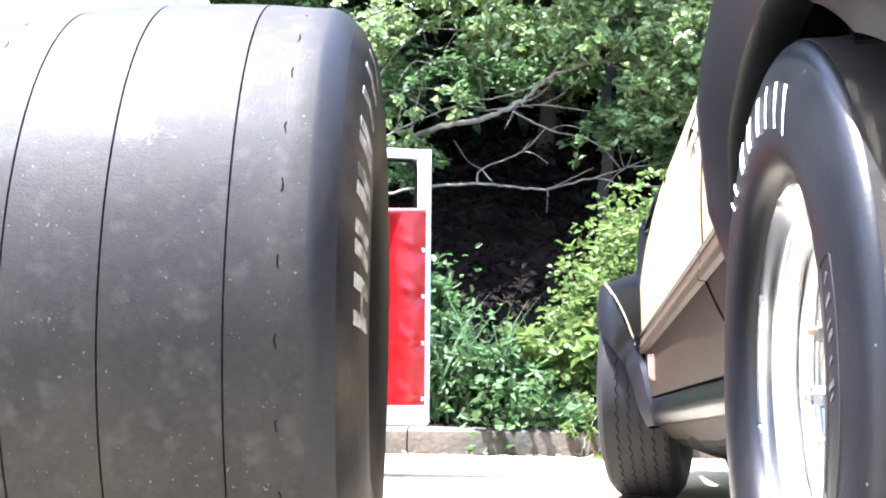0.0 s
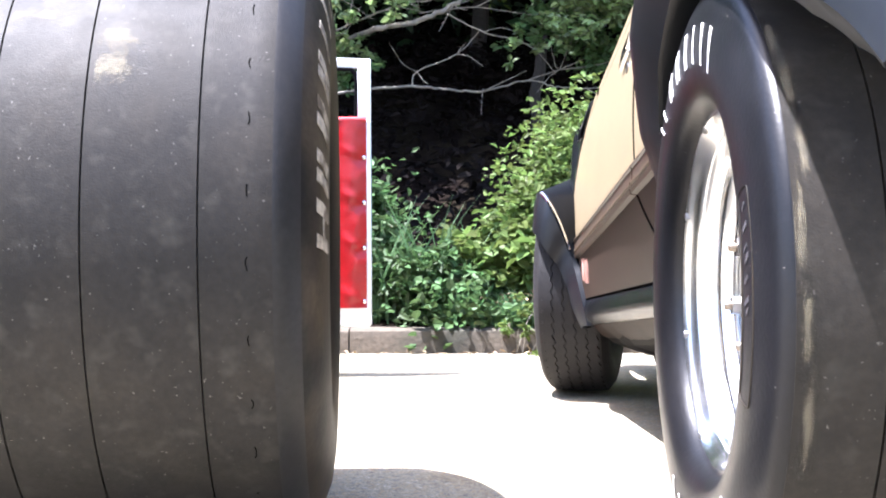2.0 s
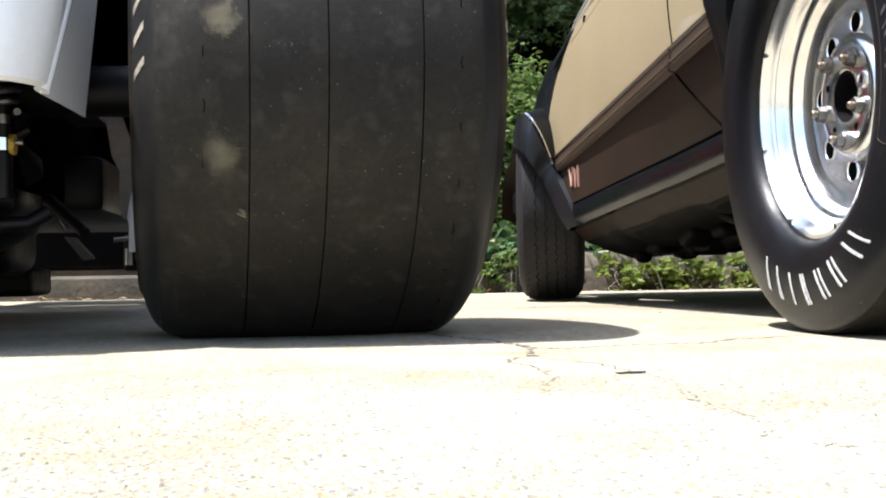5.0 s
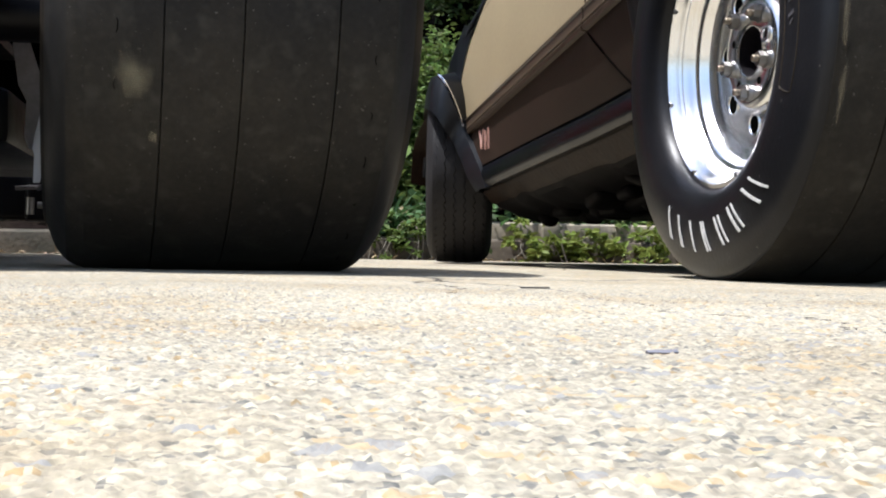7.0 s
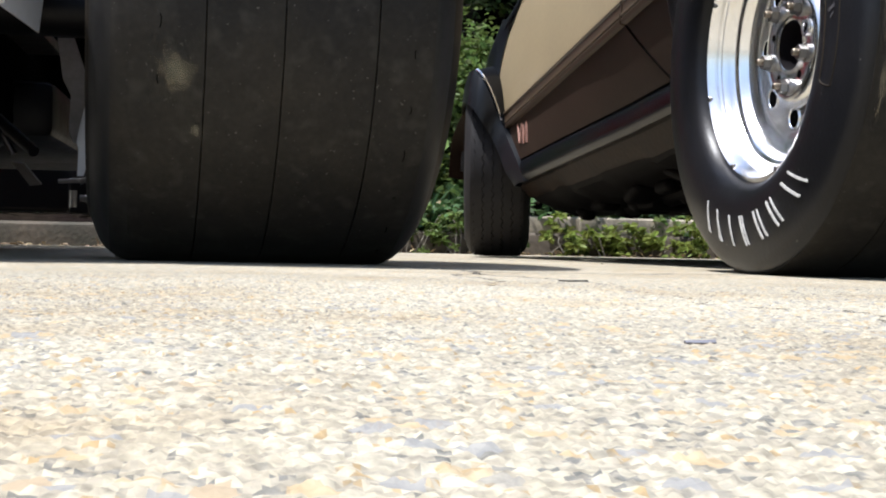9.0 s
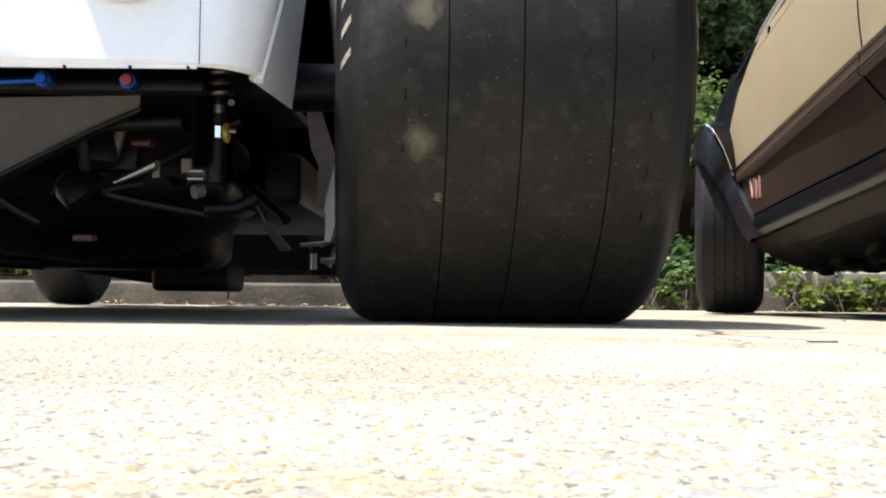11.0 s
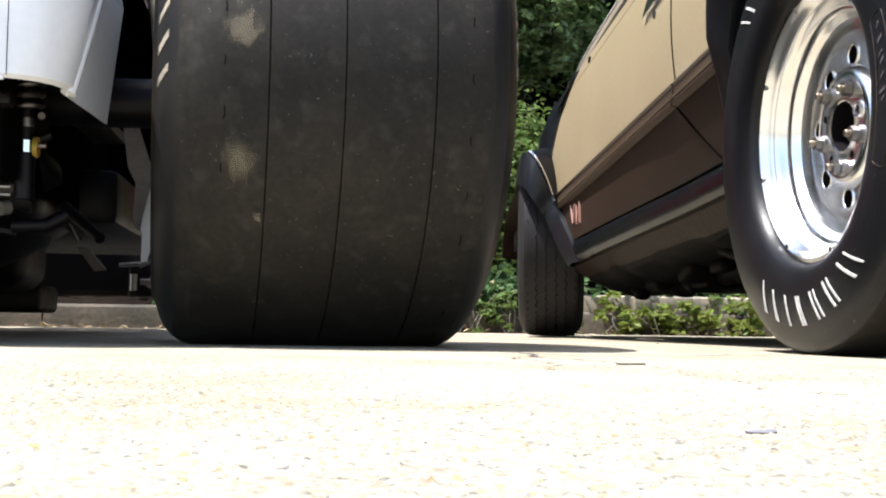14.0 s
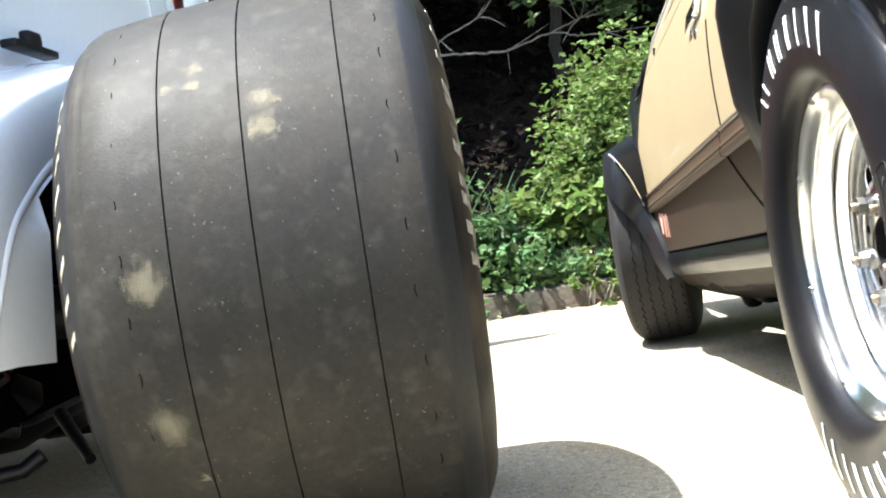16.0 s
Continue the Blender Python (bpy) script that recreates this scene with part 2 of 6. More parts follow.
def ground_material():
    m = bpy.data.materials.new("exposed_aggregate_concrete")
    m.use_nodes = True
    nt = m.node_tree
    n, li = nt.nodes, nt.links
    b = n["Principled BSDF"]
    b.inputs["Roughness"].default_value = 0.85
    tc = n.new("ShaderNodeTexCoord")

    def vor(scale):
        v = n.new("ShaderNodeTexVoronoi")
        v.inputs["Scale"].default_value = scale
        li.new(tc.outputs["Object"], v.inputs["Vector"])
        return v

    def noi(scale, d=5):
        v = n.new("ShaderNodeTexNoise")
        v.inputs["Scale"].default_value = scale
        v.inputs["Detail"].default_value = d
        li.new(tc.outputs["Object"], v.inputs["Vector"])
        return v
    v = vor(210)
    v.inputs["Randomness"].default_value = 1.0
    big = noi(60, 4)
    stone = n.new("ShaderNodeSeparateColor")
    li.new(v.outputs["Color"], stone.inputs[0])
    pick = n.new("ShaderNodeMath")
    pick.operation = "MULTIPLY_ADD"
    pick.inputs[1].default_value = 0.42
    li.new(stone.outputs[0], pick.inputs[0])
    li.new(big.outputs[0], pick.inputs[2])
    r = n.new("ShaderNodeValToRGB")
    stops = ((0.4, (0.24, 0.235, 0.22)), (0.48, (0.4, 0.38, 0.32)), (0.58, (0.5, 0.45, 0.36)), (0.68, (0.6, 0.55, 0.43)),
             (0.78, (0.7, 0.65, 0.53)), (0.86, (0.52, 0.38, 0.2)), (0.94, (0.82, 0.79, 0.7)))
    el = r.color_ramp.elements
    while len(el) < len(stops):
        el.new(0.5)
    for e, (p, c) in zip(el, stops):
        e.position, e.color = p, (*c, 1)
    grain = n.new("ShaderNodeAttribute")
    grain.attribute_name = "stone"
    near_stones = n.new("ShaderNodeMath")
    near_stones.operation = "GREATER_THAN"
    near_stones.inputs[1].default_value = 0.001
    li.new(grain.outputs["Fac"], near_stones.inputs[0])
    choose = n.new("ShaderNodeMix")
    li.new(near_stones.outputs[0], choose.inputs[0])
    li.new(pick.outputs[0], choose.inputs[2])
    li.new(grain.outputs["Fac"], choose.inputs[3])
    li.new(choose.outputs[0], r.inputs[0])

    def mix(kind, fac, a, c):
        x = n.new("ShaderNodeMix")
        x.data_type, x.blend_type = "RGBA", kind
        for sock, val in ((0, fac), (6, a), (7, c)):
            if hasattr(val, "links"):
                li.new(val, x.inputs[sock])
            else:
                x.inputs[sock].default_value = val
        return x.outputs[2]

    def ramp(src, lo, hi, a=0.0, c=1.0):
        q = n.new("ShaderNodeValToRGB")
        q.color_ramp.elements[0].position, q.color_ramp.elements[1].position = lo, hi
        q.color_ramp.elements[0].color, q.color_ramp.elements[1].color = (a, a, a, 1), (c, c, c, 1)
        li.new(src, q.inputs[0])
        return q.outputs[0]
    paste = mix("MIX", ramp(noi(240, 2).outputs[0], 0.5, 0.7), r.outputs[0], (0.52, 0.475, 0.39, 1))
    warm = mix("MIX", ramp(noi(9).outputs[0], 0.55, 0.75), paste, (0.55, 0.43, 0.27, 1))
    paste = mix("MIX", 0.3, paste, warm)
    col = mix("MULTIPLY", 0.3, paste, ramp(noi(1.6, 6).outputs[0], 0.3, 0.7))
    col = mix("MULTIPLY", ramp(noi(4.5, 8).outputs[0], 0.48, 0.72, 0.0, 0.55), col, (0.72, 0.6, 0.42, 1))
    col = mix("MULTIPLY", 0.5, col, ramp(noi(230, 3).outputs[0], 0.3, 0.62))
    odd = n.new("ShaderNodeSeparateColor")
    li.new(vor(150).outputs["Color"], odd.inputs[0])
    col = mix("MIX", ramp(odd.outputs[0], 0.95, 0.955, 0.0, 0.75), col, (0.25, 0.255, 0.27, 1))
    col = mix("MIX", ramp(odd.outputs[1], 0.94, 0.945, 0.0, 0.6), col, (0.46, 0.33, 0.17, 1))
    col = mix("MULTIPLY", 1.0, col, (0.7, 0.69, 0.635, 1))
    li.new(col, b.inputs["Base Color"])
    bp = n.new("ShaderNodeBump")
    bp.inputs["Strength"].default_value = 0.3
    bp.inputs["Distance"].default_value = 0.002
    add = n.new("ShaderNodeMath")
    li.new(noi(120, 4).outputs[0], add.inputs[0])
    li.new(v.outputs["Distance"], add.inputs[1])
    li.new(add.outputs[0], bp.inputs["Height"])
    li.new(bp.outputs[0], b.inputs["Normal"])
    return m


M["ground"] = ground_material()


def patch_material():
    """Dried glue, ragged and thinning towards its edge."""
    m = M["patch"]
    nt = m.node_tree
    n, li = nt.nodes, nt.links
    uv = n.new("ShaderNodeUVMap")
    ns = n.new("ShaderNodeTexNoise")
    ns.inputs["Scale"].default_value = 5.5
    ns.inputs["Detail"].default_value = 8
    ns.inputs["Roughness"].default_value = 0.7
    li.new(uv.outputs[0], ns.inputs["Vector"])
    gr = n.new("ShaderNodeTexGradient")
    gr.gradient_type = "SPHERICAL"
    mp = n.new("ShaderNodeMapping")
    mp.inputs["Scale"].default_value = (1, 1, 0)
    fr = n.new("ShaderNodeVectorMath")
    fr.operation = "FRACTION"
    li.new(uv.outputs[0], fr.inputs[0])
    sb = n.new("ShaderNodeVectorMath")
    sb.operation = "SUBTRACT"
    sb.inputs[1].default_value = (0.5, 0.5, 0)
    li.new(fr.outputs[0], sb.inputs[0])
    sc = n.new("ShaderNodeVectorMath")
    sc.operation = "SCALE"
    sc.inputs[3].default_value = 2.0
    li.new(sb.outputs[0], sc.inputs[0])
    li.new(sc.outputs[0], gr.inputs[0])
    ad = n.new("ShaderNodeMath")
    half = n.new("ShaderNodeMath")
    half.operation = "MULTIPLY"
    half.inputs[1].default_value = 0.45
    li.new(gr.outputs[0], half.inputs[0])
    li.new(ns.outputs[0], ad.inputs[0])
    li.new(half.outputs[0], ad.inputs[1])
    rp = n.new("ShaderNodeMapRange")
    rp.inputs[1].default_value, rp.inputs[2].default_value = 0.66, 0.84
    rp.inputs[4].default_value = 0.4
    li.new(ad.outputs[0], rp.inputs[0])
    li.new(rp.outputs[0], n["Principled BSDF"].inputs["Alpha"])


patch_material()


# ---- mesh helpers ----
def part(name, bm, material, parent=None, label="", smooth=True):
    """Links a bmesh as one mesh object, under a thing or a part where given."""
    me = bpy.data.meshes.new(name)
    if isinstance(bm, bmesh.types.BMesh):
        bm.to_mesh(me)
        bm.free()
    else:
        me.from_pydata(*bm)
    if smooth:
        me.polygons.foreach_set("use_smooth", [True] * len(me.polygons))
        if len(me.polygons) < 60000:
            me.set_sharp_from_angle(angle=radians(38))
    me.materials.append(M[material] if isinstance(material, str) else material)
    ob = new(name, me)
    if parent:
        base, up = Vector(), parent
        while up:
            base += up.location
            up = up.parent
        me.transform(Matrix.Translation(-base))
        ob.parent = parent
    return tagged(ob, label)


def thing(name, label, category, at=(0, 0, 0), group="", kind=""):
    ob = new(name)
    ob.empty_display_size = 0.1
    ob.location = at
    return tagged(ob, label, category, group, kind)


def grid(rows, closed_u=False, closed_v=False, flip=False):
    """A bmesh from a list of rows of points."""
    bm = bmesh.new()
    vs = [[bm.verts.new(p) for p in row] for row in rows]
    nu, nv = len(vs), len(vs[0])
    for i in range(nu if closed_u else nu - 1):
        for j in range(nv if closed_v else nv - 1):
            q = [vs[i][j], vs[(i + 1) % nu][j], vs[(i + 1) % nu][(j + 1) % nv], vs[i][(j + 1) % nv]]
            bm.faces.new(q[::-1] if flip else q)
    bmesh.ops.recalc_face_normals(bm, faces=bm.faces)
    return bm


def solid(bm, thick):
    """Gives a sheet its thickness."""
    bmesh.ops.recalc_face_normals(bm, faces=bm.faces)
    bmesh.ops.solidify(bm, geom=bm.faces[:] + bm.verts[:] + bm.edges[:], thickness=thick)
    return bm


def lathe(profile, segs=96, flat=None, even=0.0):
    """Turns (x, radius) points about the x axis; flat: the height below which the shape is pressed flat; even: the cone of a tread that settles level where it stands."""
    rows = []
    for i in range(segs):
        a = 2 * math.pi * i / segs
        row = []
        for x, r in profile:
            z = -r * math.cos(a)
            y = r * math.sin(a)
            if even and z < -0.2:
                u = max(-0.23, min(0.23, x))
                z *= 1 + min(1, (-0.2 - z) / 0.15) * (0.2 * u * u - even * u) / r
            if flat is not None and z < flat:
                x = x * (1 + 0.10 * (flat - z) / max(r, 0.01))
                z = flat
            row.append((x, y, z))
        rows.append(row)
    return grid(rows, closed_u=True)


def tube(points, radii, segs=8, cap=True):
    """A round bar along a line of points; radii: one number or one for each point."""
    pts = [Vector(p) for p in points]
    rad = [radii] * len(pts) if isinstance(radii, (int, float)) else radii
    rows = []
    side = None
    for i, p in enumerate(pts):
        d = (pts[min(i + 1, len(pts) - 1)] - pts[max(i - 1, 0)]).normalized()
        if side is None:
            side = d.orthogonal().normalized()
        else:
            side = (side - side.dot(d) * d)
            side = side.normalized() if side.length > 1e-6 else d.orthogonal().normalized()
        up = d.cross(side)
        rows.append([p + rad[i] * (math.cos(2 * math.pi * k / segs) * side + math.sin(2 * math.pi * k / segs) * up) for k in range(segs)])
    bm = grid(rows, closed_v=True)
    if cap:
        bm.verts.ensure_lookup_table()
        n = len(bm.verts)
        bm.faces.new([bm.verts[k] for k in range(segs)])
        bm.faces.new([bm.verts[n - segs + k] for k in range(segs)])
        bmesh.ops.recalc_face_normals(bm, faces=bm.faces)
    return bm


def box(x0, x1, y0, y1, z0, z1, bevel=0.004, segs=2):
    bm = bmesh.new()
    bmesh.ops.create_cube(bm, size=1)
    for v in bm.verts:
        v.co = Vector((x0 + (v.co.x + 0.5) * (x1 - x0), y0 + (v.co.y + 0.5) * (y1 - y0), z0 + (v.co.z + 0.5) * (z1 - z0)))
    if bevel:
        bmesh.ops.bevel(bm, geom=bm.edges[:], offset=bevel, segments=segs, profile=0.5, affect="EDGES")
    return bm


def join(*bms):
    out = bmesh.new()
    for b in bms:
        me = bpy.data.meshes.new("tmp")
        b.to_mesh(me)
        b.free()
        out.from_mesh(me)
        bpy.data.meshes.remove(me)
    return out


def moved(bm, m):
    bmesh.ops.transform(bm, matrix=m, verts=bm.verts)
    return bm


def smooth_line(pts, n):
    """A Catmull-Rom line through points, n steps a stretch."""
    p = [Vector(q) for q in pts]
    out = []
    for i in range(len(p) - 1):
        a, b, c, d = p[max(i - 1, 0)], p[i], p[i + 1], p[min(i + 2, len(p) - 1)]
        for k in range(n):
            t = k / n
            out.append(0.5 * ((2 * b) + (c - a) * t + (2 * a - 5 * b + 4 * c - d) * t * t + (3 * b - a - 3 * c + d) * t ** 3))
    out.append(p[-1])
    return out


rng = random.Random(7)


# ---- ground, kerb, bank ----
gx = np.r_[-400, -40, -6, -3, -1.5, -0.8, np.arange(-0.5, 0.62, 0.00125), 1.0, 1.5, 3, 6, 40, 400]
near = [-2.1]
while near[-1] < -0.7:                # finer towards the low viewpoint
    near.append(near[-1] + 0.0009 + 0.0042 * (near[-1] + 2.1))
gy = np.r_[-400, -40, -6, -3, -2.4, near, -0.4, 0, 0.5, 1, 2, 2.86, 6, 40, 400]


def stone_at(x, y):
    """The stone under a spot: how far in it lies, and a number of its own from 0 to 1."""
    x2, y2 = x + 0.0012 * noise.noise((x * 130, y * 130, 7.7)), y + 0.0012 * noise.noise((x * 130, y * 130, 2.9))
    dist, points = noise.voronoi((x2 * 330, y2 * 330, 0.37))
    p = points[0]
    return dist[1] - dist[0], (math.sin(p.x * 12.9898 + p.y * 78.233) * 43758.5453) % 1.0


def relief(x, y):
    """Worn aggregate: stones standing about a millimetre proud."""
    if not (-0.5 < x < 0.62 and -2.09 < y < -0.75):
        return 0.0
    f = min(1, (x + 0.5) * 10, (0.62 - x) * 10, (-0.75 - y) * 4)
    inner, own = stone_at(x, y)
    stone = 0.0013 * min(1.0, inner * 2.0) ** 0.7 * (0.5 + 0.6 * own)
    return f * (stone + 0.0005 * noise.noise((x * 520, y * 520, 1.7)) + 0.0007 * noise.noise((x * 60, y * 60, 5.1)))


nx = len(gx)
verts = [(x, y, relief(x, y)) for y in gy for x in gx]
quads = [(j * nx + i, j * nx + i + 1, (j + 1) * nx + i + 1, (j + 1) * nx + i) for j in range(len(gy) - 1) for i in range(nx - 1)]
ground = part("ground", (verts, [], quads), "ground", smooth=True)
tagged(ground, "sunlit exposed aggregate concrete yard with cracks", "ground", kind="structure")

own = ground.data.attributes.new("stone", "FLOAT", "FACE")
shade = []
for j in range(len(gy) - 1):
    for i in range(nx - 1):
        x, y = (gx[i] + gx[i + 1]) / 2, (gy[j] + gy[j + 1]) / 2
        if -0.5 < x < 0.62 and -2.09 < y < -0.75:
            inner, k = stone_at(x, y)
            k = 0.42 if k < 0.07 else 0.86 + 0.05 * (k > 0.955) if k > 0.93 else 0.52 + 0.3 * k
            # tone lowered at stone edges: occlusion in the gaps put into the colour
            shade.append(k if inner > 0.09 else k - 0.06)
        else:
            shade.append(0.0)
own.data.foreach_set("value", shade)

KERB_Y = 2.86


def kerb_block(x0, x1, k):
    """One cast kerb length with a worn rounded arris."""
    r = random.Random(k)
    rows = []
    for i in range(13):
        x = x0 + 0.003 + (x1 - x0 - 0.006) * i / 12
        d = 0.0025 * noise.noise((x * 3.1, k * 0.7, 0)) + 0.0008 * noise.noise((x * 17, 3.3, 0))
        rows.append([(x, KERB_Y + d, -0.05), (x, KERB_Y + 0.004 + d, 0.055 + d), (x, KERB_Y + 0.012 + d, 0.083 + d), (x, KERB_Y + 0.03, 0.093 + d),
                     (x, KERB_Y + 0.12, 0.095 + d), (x, KERB_Y + 0.135, 0.085), (x, KERB_Y + 0.135, -0.05)])
    bm = grid(rows, closed_v=True)
    bm.verts.ensure_lookup_table()
    bm.faces.new([bm.verts[j] for j in range(7)])
    bm.faces.new([bm.verts[len(bm.verts) - 7 + j] for j in range(7)])
    bmesh.ops.recalc_face_normals(bm, faces=bm.faces)
    return bm


kerb = thing("kerb", "mossy weathered concrete kerb along a planted bank", "kerb", (0, KERB_Y, 0), kind="structure")
for k in range(16):
    part("kerb_stone", kerb_block(-8 + k, -7 + k, k), "concrete", kerb)

ledge = [solid(grid([[(x, 2.9 + 0.004 * noise.noise((x * 4, 0, 0)), 0.09), (x, 2.9, 0.13), (x, 2.906, 0.158 + 0.004 * noise.noise((x * 3, 1, 0))), (x, 2.93, 0.166), (x, 2.99, 0.166), (x, 2.992, 0.09)] for x in np.linspace(a, b, 14)]), 0.004) for a, b in ((1.02, 1.66), (1.664, 2.4), (2.404, 3.2))]
edge = thing("edging", "pale beige raised concrete edging on top of the kerb", "edging", (2.0, 2.95, 0.09), kind="structure")
for bm in ledge:
    part("edging_stone", bm, "edging", edge)
part("edging_post", box(1.4, 1.475, 2.87, 2.9, 0.092, 0.172, 0.008, 2), "edging", edge)

# planted bank rising behind the kerb
rows = []
for i in range(60):
    y = KERB_Y + 0.11 + (i / 59) ** 1.6 * 14
    h = 0.075 + 0.16 * min(1, (y - KERB_Y) / 0.9) + 0.42 * max(0, y - KERB_Y - 1.4)
    rows.append([(x, y, h + 0.07 * noise.noise((x * 1.3, y * 1.3, 0)) * min(1, (y - KERB_Y - 0.1) * 2) + 0.25 * noise.noise((x * 0.4, y * 0.4, 3)) * min(1, max(0, y - KERB_Y - 0.3)))
                 for x in np.linspace(-16, 16, 120)])
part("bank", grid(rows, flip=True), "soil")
tagged(bpy.data.objects["bank"], "earth bank with leaf litter, coloured near black for its shade", "bank", kind="structure")

# cracks in the concrete
def crack(pts, width, seed, parent):
    r = random.Random(seed)
    line = []
    for p in smooth_line([(x, y, 0) for x, y in pts], 12):
        line.append(p + Vector((r.uniform(-0.008, 0.008), r.uniform(-0.008, 0.008), 0)))
    rows = []
    for i, p in enumerate(line):
        d = (line[min(i + 1, len(line) - 1)] - line[max(i - 1, 0)]).normalized()
        s = Vector((-d.y, d.x, 0)) * width * r.uniform(0.25, 1.0) * min(1, 6 * (i + 0.3) / len(line), 6 * (len(line) - i) / len(line))
        rows.append([p - s + Vector((0, 0, 0.0004)), p + Vector((0, 0, 0.0007)), p + s + Vector((0, 0, 0.0004))])
    part("crack", grid(rows), "crack", parent, smooth=False)


cracks = (([(0.174, -0.059), (0.185, -0.115), (0.202, -0.195), (0.223, -0.262), (0.248, -0.342), (0.265, -0.435), (0.271, -0.485), (0.254, -0.573)], 0.0034),
          ([(0.254, -0.573), (0.245, -0.65), (0.285, -0.78), (0.3, -0.95), (0.275, -1.1), (0.27, -1.25)], 0.0011),
          ([(0.27, -0.498), (0.302, -0.516), (0.375, -0.498), (0.449, -0.483), (0.523, -0.472), (0.564, -0.417), (0.616, -0.405), (0.677, -0.377), (0.8, -0.34)], 0.0024),
          ([(0.269, -1.111), (0.27, -1.25), (0.245, -1.327), (0.278, -1.371), (0.306, -1.366), (0.303, -1.432), (0.279, -1.481), (0.28, -1.521), (0.282, -1.556)], 0.0009),
          ([(0.25, -0.62), (0.2, -0.7), (0.215, -0.85), (0.17, -1.05)], 0.0014),
          ([(0.16, 1.34), (0.3, 1.42), (0.51, 1.58)], 0.007),
          ([(0.52, 0.93), (0.58, 1.0), (0.66, 1.03)], 0.005))
for k, (pts, w) in enumerate(cracks):
    crack(pts, w, k, ground)


# ---- tyres and wheels ----
def lerp(a, b, t):
    return a + (b - a) * t


def walls(ob, centre, turn, half, material):
    """Gives a tyre's sidewalls a material of their own."""
    me = ob.data
    me.materials.append(M[material])
    base = Vector()
    up = ob.parent
    while up:
        base += up.location
        up = up.parent
    back = Matrix.Rotation(-turn, 3, "Z")
    for f in me.polygons:
        if abs((back @ (f.center + base - centre)).x) > half:
            f.material_index = len(me.materials) - 1
    return ob


def slick_profile(R, half, bulge, bead, grooves, sag=0.0127, cone=0.0):
    """(x, radius) from the outer bead over the tread to the inner bead, with narrow wear grooves cut in the tread."""
    side = [(bulge * 0.86, bead), (bulge * 0.95, bead + 0.02), (bulge, bead + (R - bead) * 0.38), (bulge * 0.995, R - 0.1)]
    side += [(lerp(half, bulge, t), R - d) for t, d in ((0.87, 0.08), (0.73, 0.062), (0.57, 0.047), (0.41, 0.036), (0.25, 0.028), (0.1, 0.022), (-0.06, 0.0175), (-0.22, 0.0145))]
    pts = [(-x, r - cone * half * (r > R - 0.1)) for x, r in side]

    def crown(x):
        return R - sag * (x / half) ** 2 + cone * x
    xs = sorted([-half * 0.9, -half * 0.7, -half * 0.45, -half * 0.2, half * 0.2, half * 0.45, half * 0.7, half * 0.9] + [g for g in grooves])
    for x in xs:
        if x in grooves:
            pts += [(x - 0.0012, crown(x)), (x - 0.0007, crown(x) - 0.005), (x + 0.0007, crown(x) - 0.005), (x + 0.0012, crown(x))]
        elif all(abs(x - g) > 0.012 for g in grooves):
            pts.append((x, crown(x)))
    return pts + [(x, r + cone * half * (r > R - 0.1)) for x, r in reversed(side)]


def on_profile(profile, x=None, r=None, sign=1):
    """The radius of a profile at x, or x on one sidewall at a radius."""
    best = None
    for (xa, ra), (xb, rb) in zip(profile, profile[1:]):
        if x is not None and min(xa, xb) <= x <= max(xa, xb) and xa != xb:
            q = ra + (rb - ra) * (x - xa) / (xb - xa)
            best = q if best is None else max(best, q)
        if r is not None and (xa + xb) * sign > 0 and min(ra, rb) <= r <= max(ra, rb) and ra != rb:
            q = xa + (xb - xa) * (r - ra) / (rb - ra)
            best = q if best is None else (max(best, q) if sign > 0 else min(best, q))
    return best


def side_bar(profile, sign, c, r0, r1, a0, width, slant=0.0, lift=0.0012):
    """A raised bar on a sidewall, from radius r0 to r1 at angle a0 (from straight ahead of the camera, upwards), at the centre c."""
    rows = []
    for i in range(7):
        t = i / 6
        r = r0 + (r1 - r0) * t
        x = on_profile(profile, r=r, sign=sign)
        row = []
        for j in (-1, 0, 1):
            a = a0 + slant * (t - 0.5) + j * width / 2 / r
            row.append((c[0] + x + sign * lift, c[1] - r * math.cos(a), c[2] + r * math.sin(a)))
        rows.append(row)
    return solid(grid(rows), 0.0008)


def tread_patch(profile, c, x, a, w, h, seed, lift=0.0005):
    """A thin dried blot on the tread about (x, angle)."""
    bm = bmesh.new()
    uv = bm.loops.layers.uv.new("UVMap")
    n = 8
    vs = []
    for i in range(n + 1):
        row = []
        for j in range(n + 1):
            xx = x + (i / n - 0.5) * w
            rad = on_profile(profile, x=xx) + lift
            aa = a + (j / n - 0.5) * h / rad
            v = bm.verts.new((c[0] + xx, c[1] - rad * math.cos(aa), c[2] + rad * math.sin(aa)))
            row.append((v, (seed + 0.02 + 0.96 * i / n, seed * 3 + 0.02 + 0.96 * j / n)))
        vs.append(row)
    for i in range(n):
        for j in range(n):
            q = (vs[i][j], vs[i + 1][j], vs[i + 1][j + 1], vs[i][j + 1])
            f = bm.faces.new([v for v, _ in q])
            for loop, (_, t) in zip(f.loops, q):
                loop[uv].uv = t
    bmesh.ops.recalc_face_normals(bm, faces=bm.faces)
    return bm


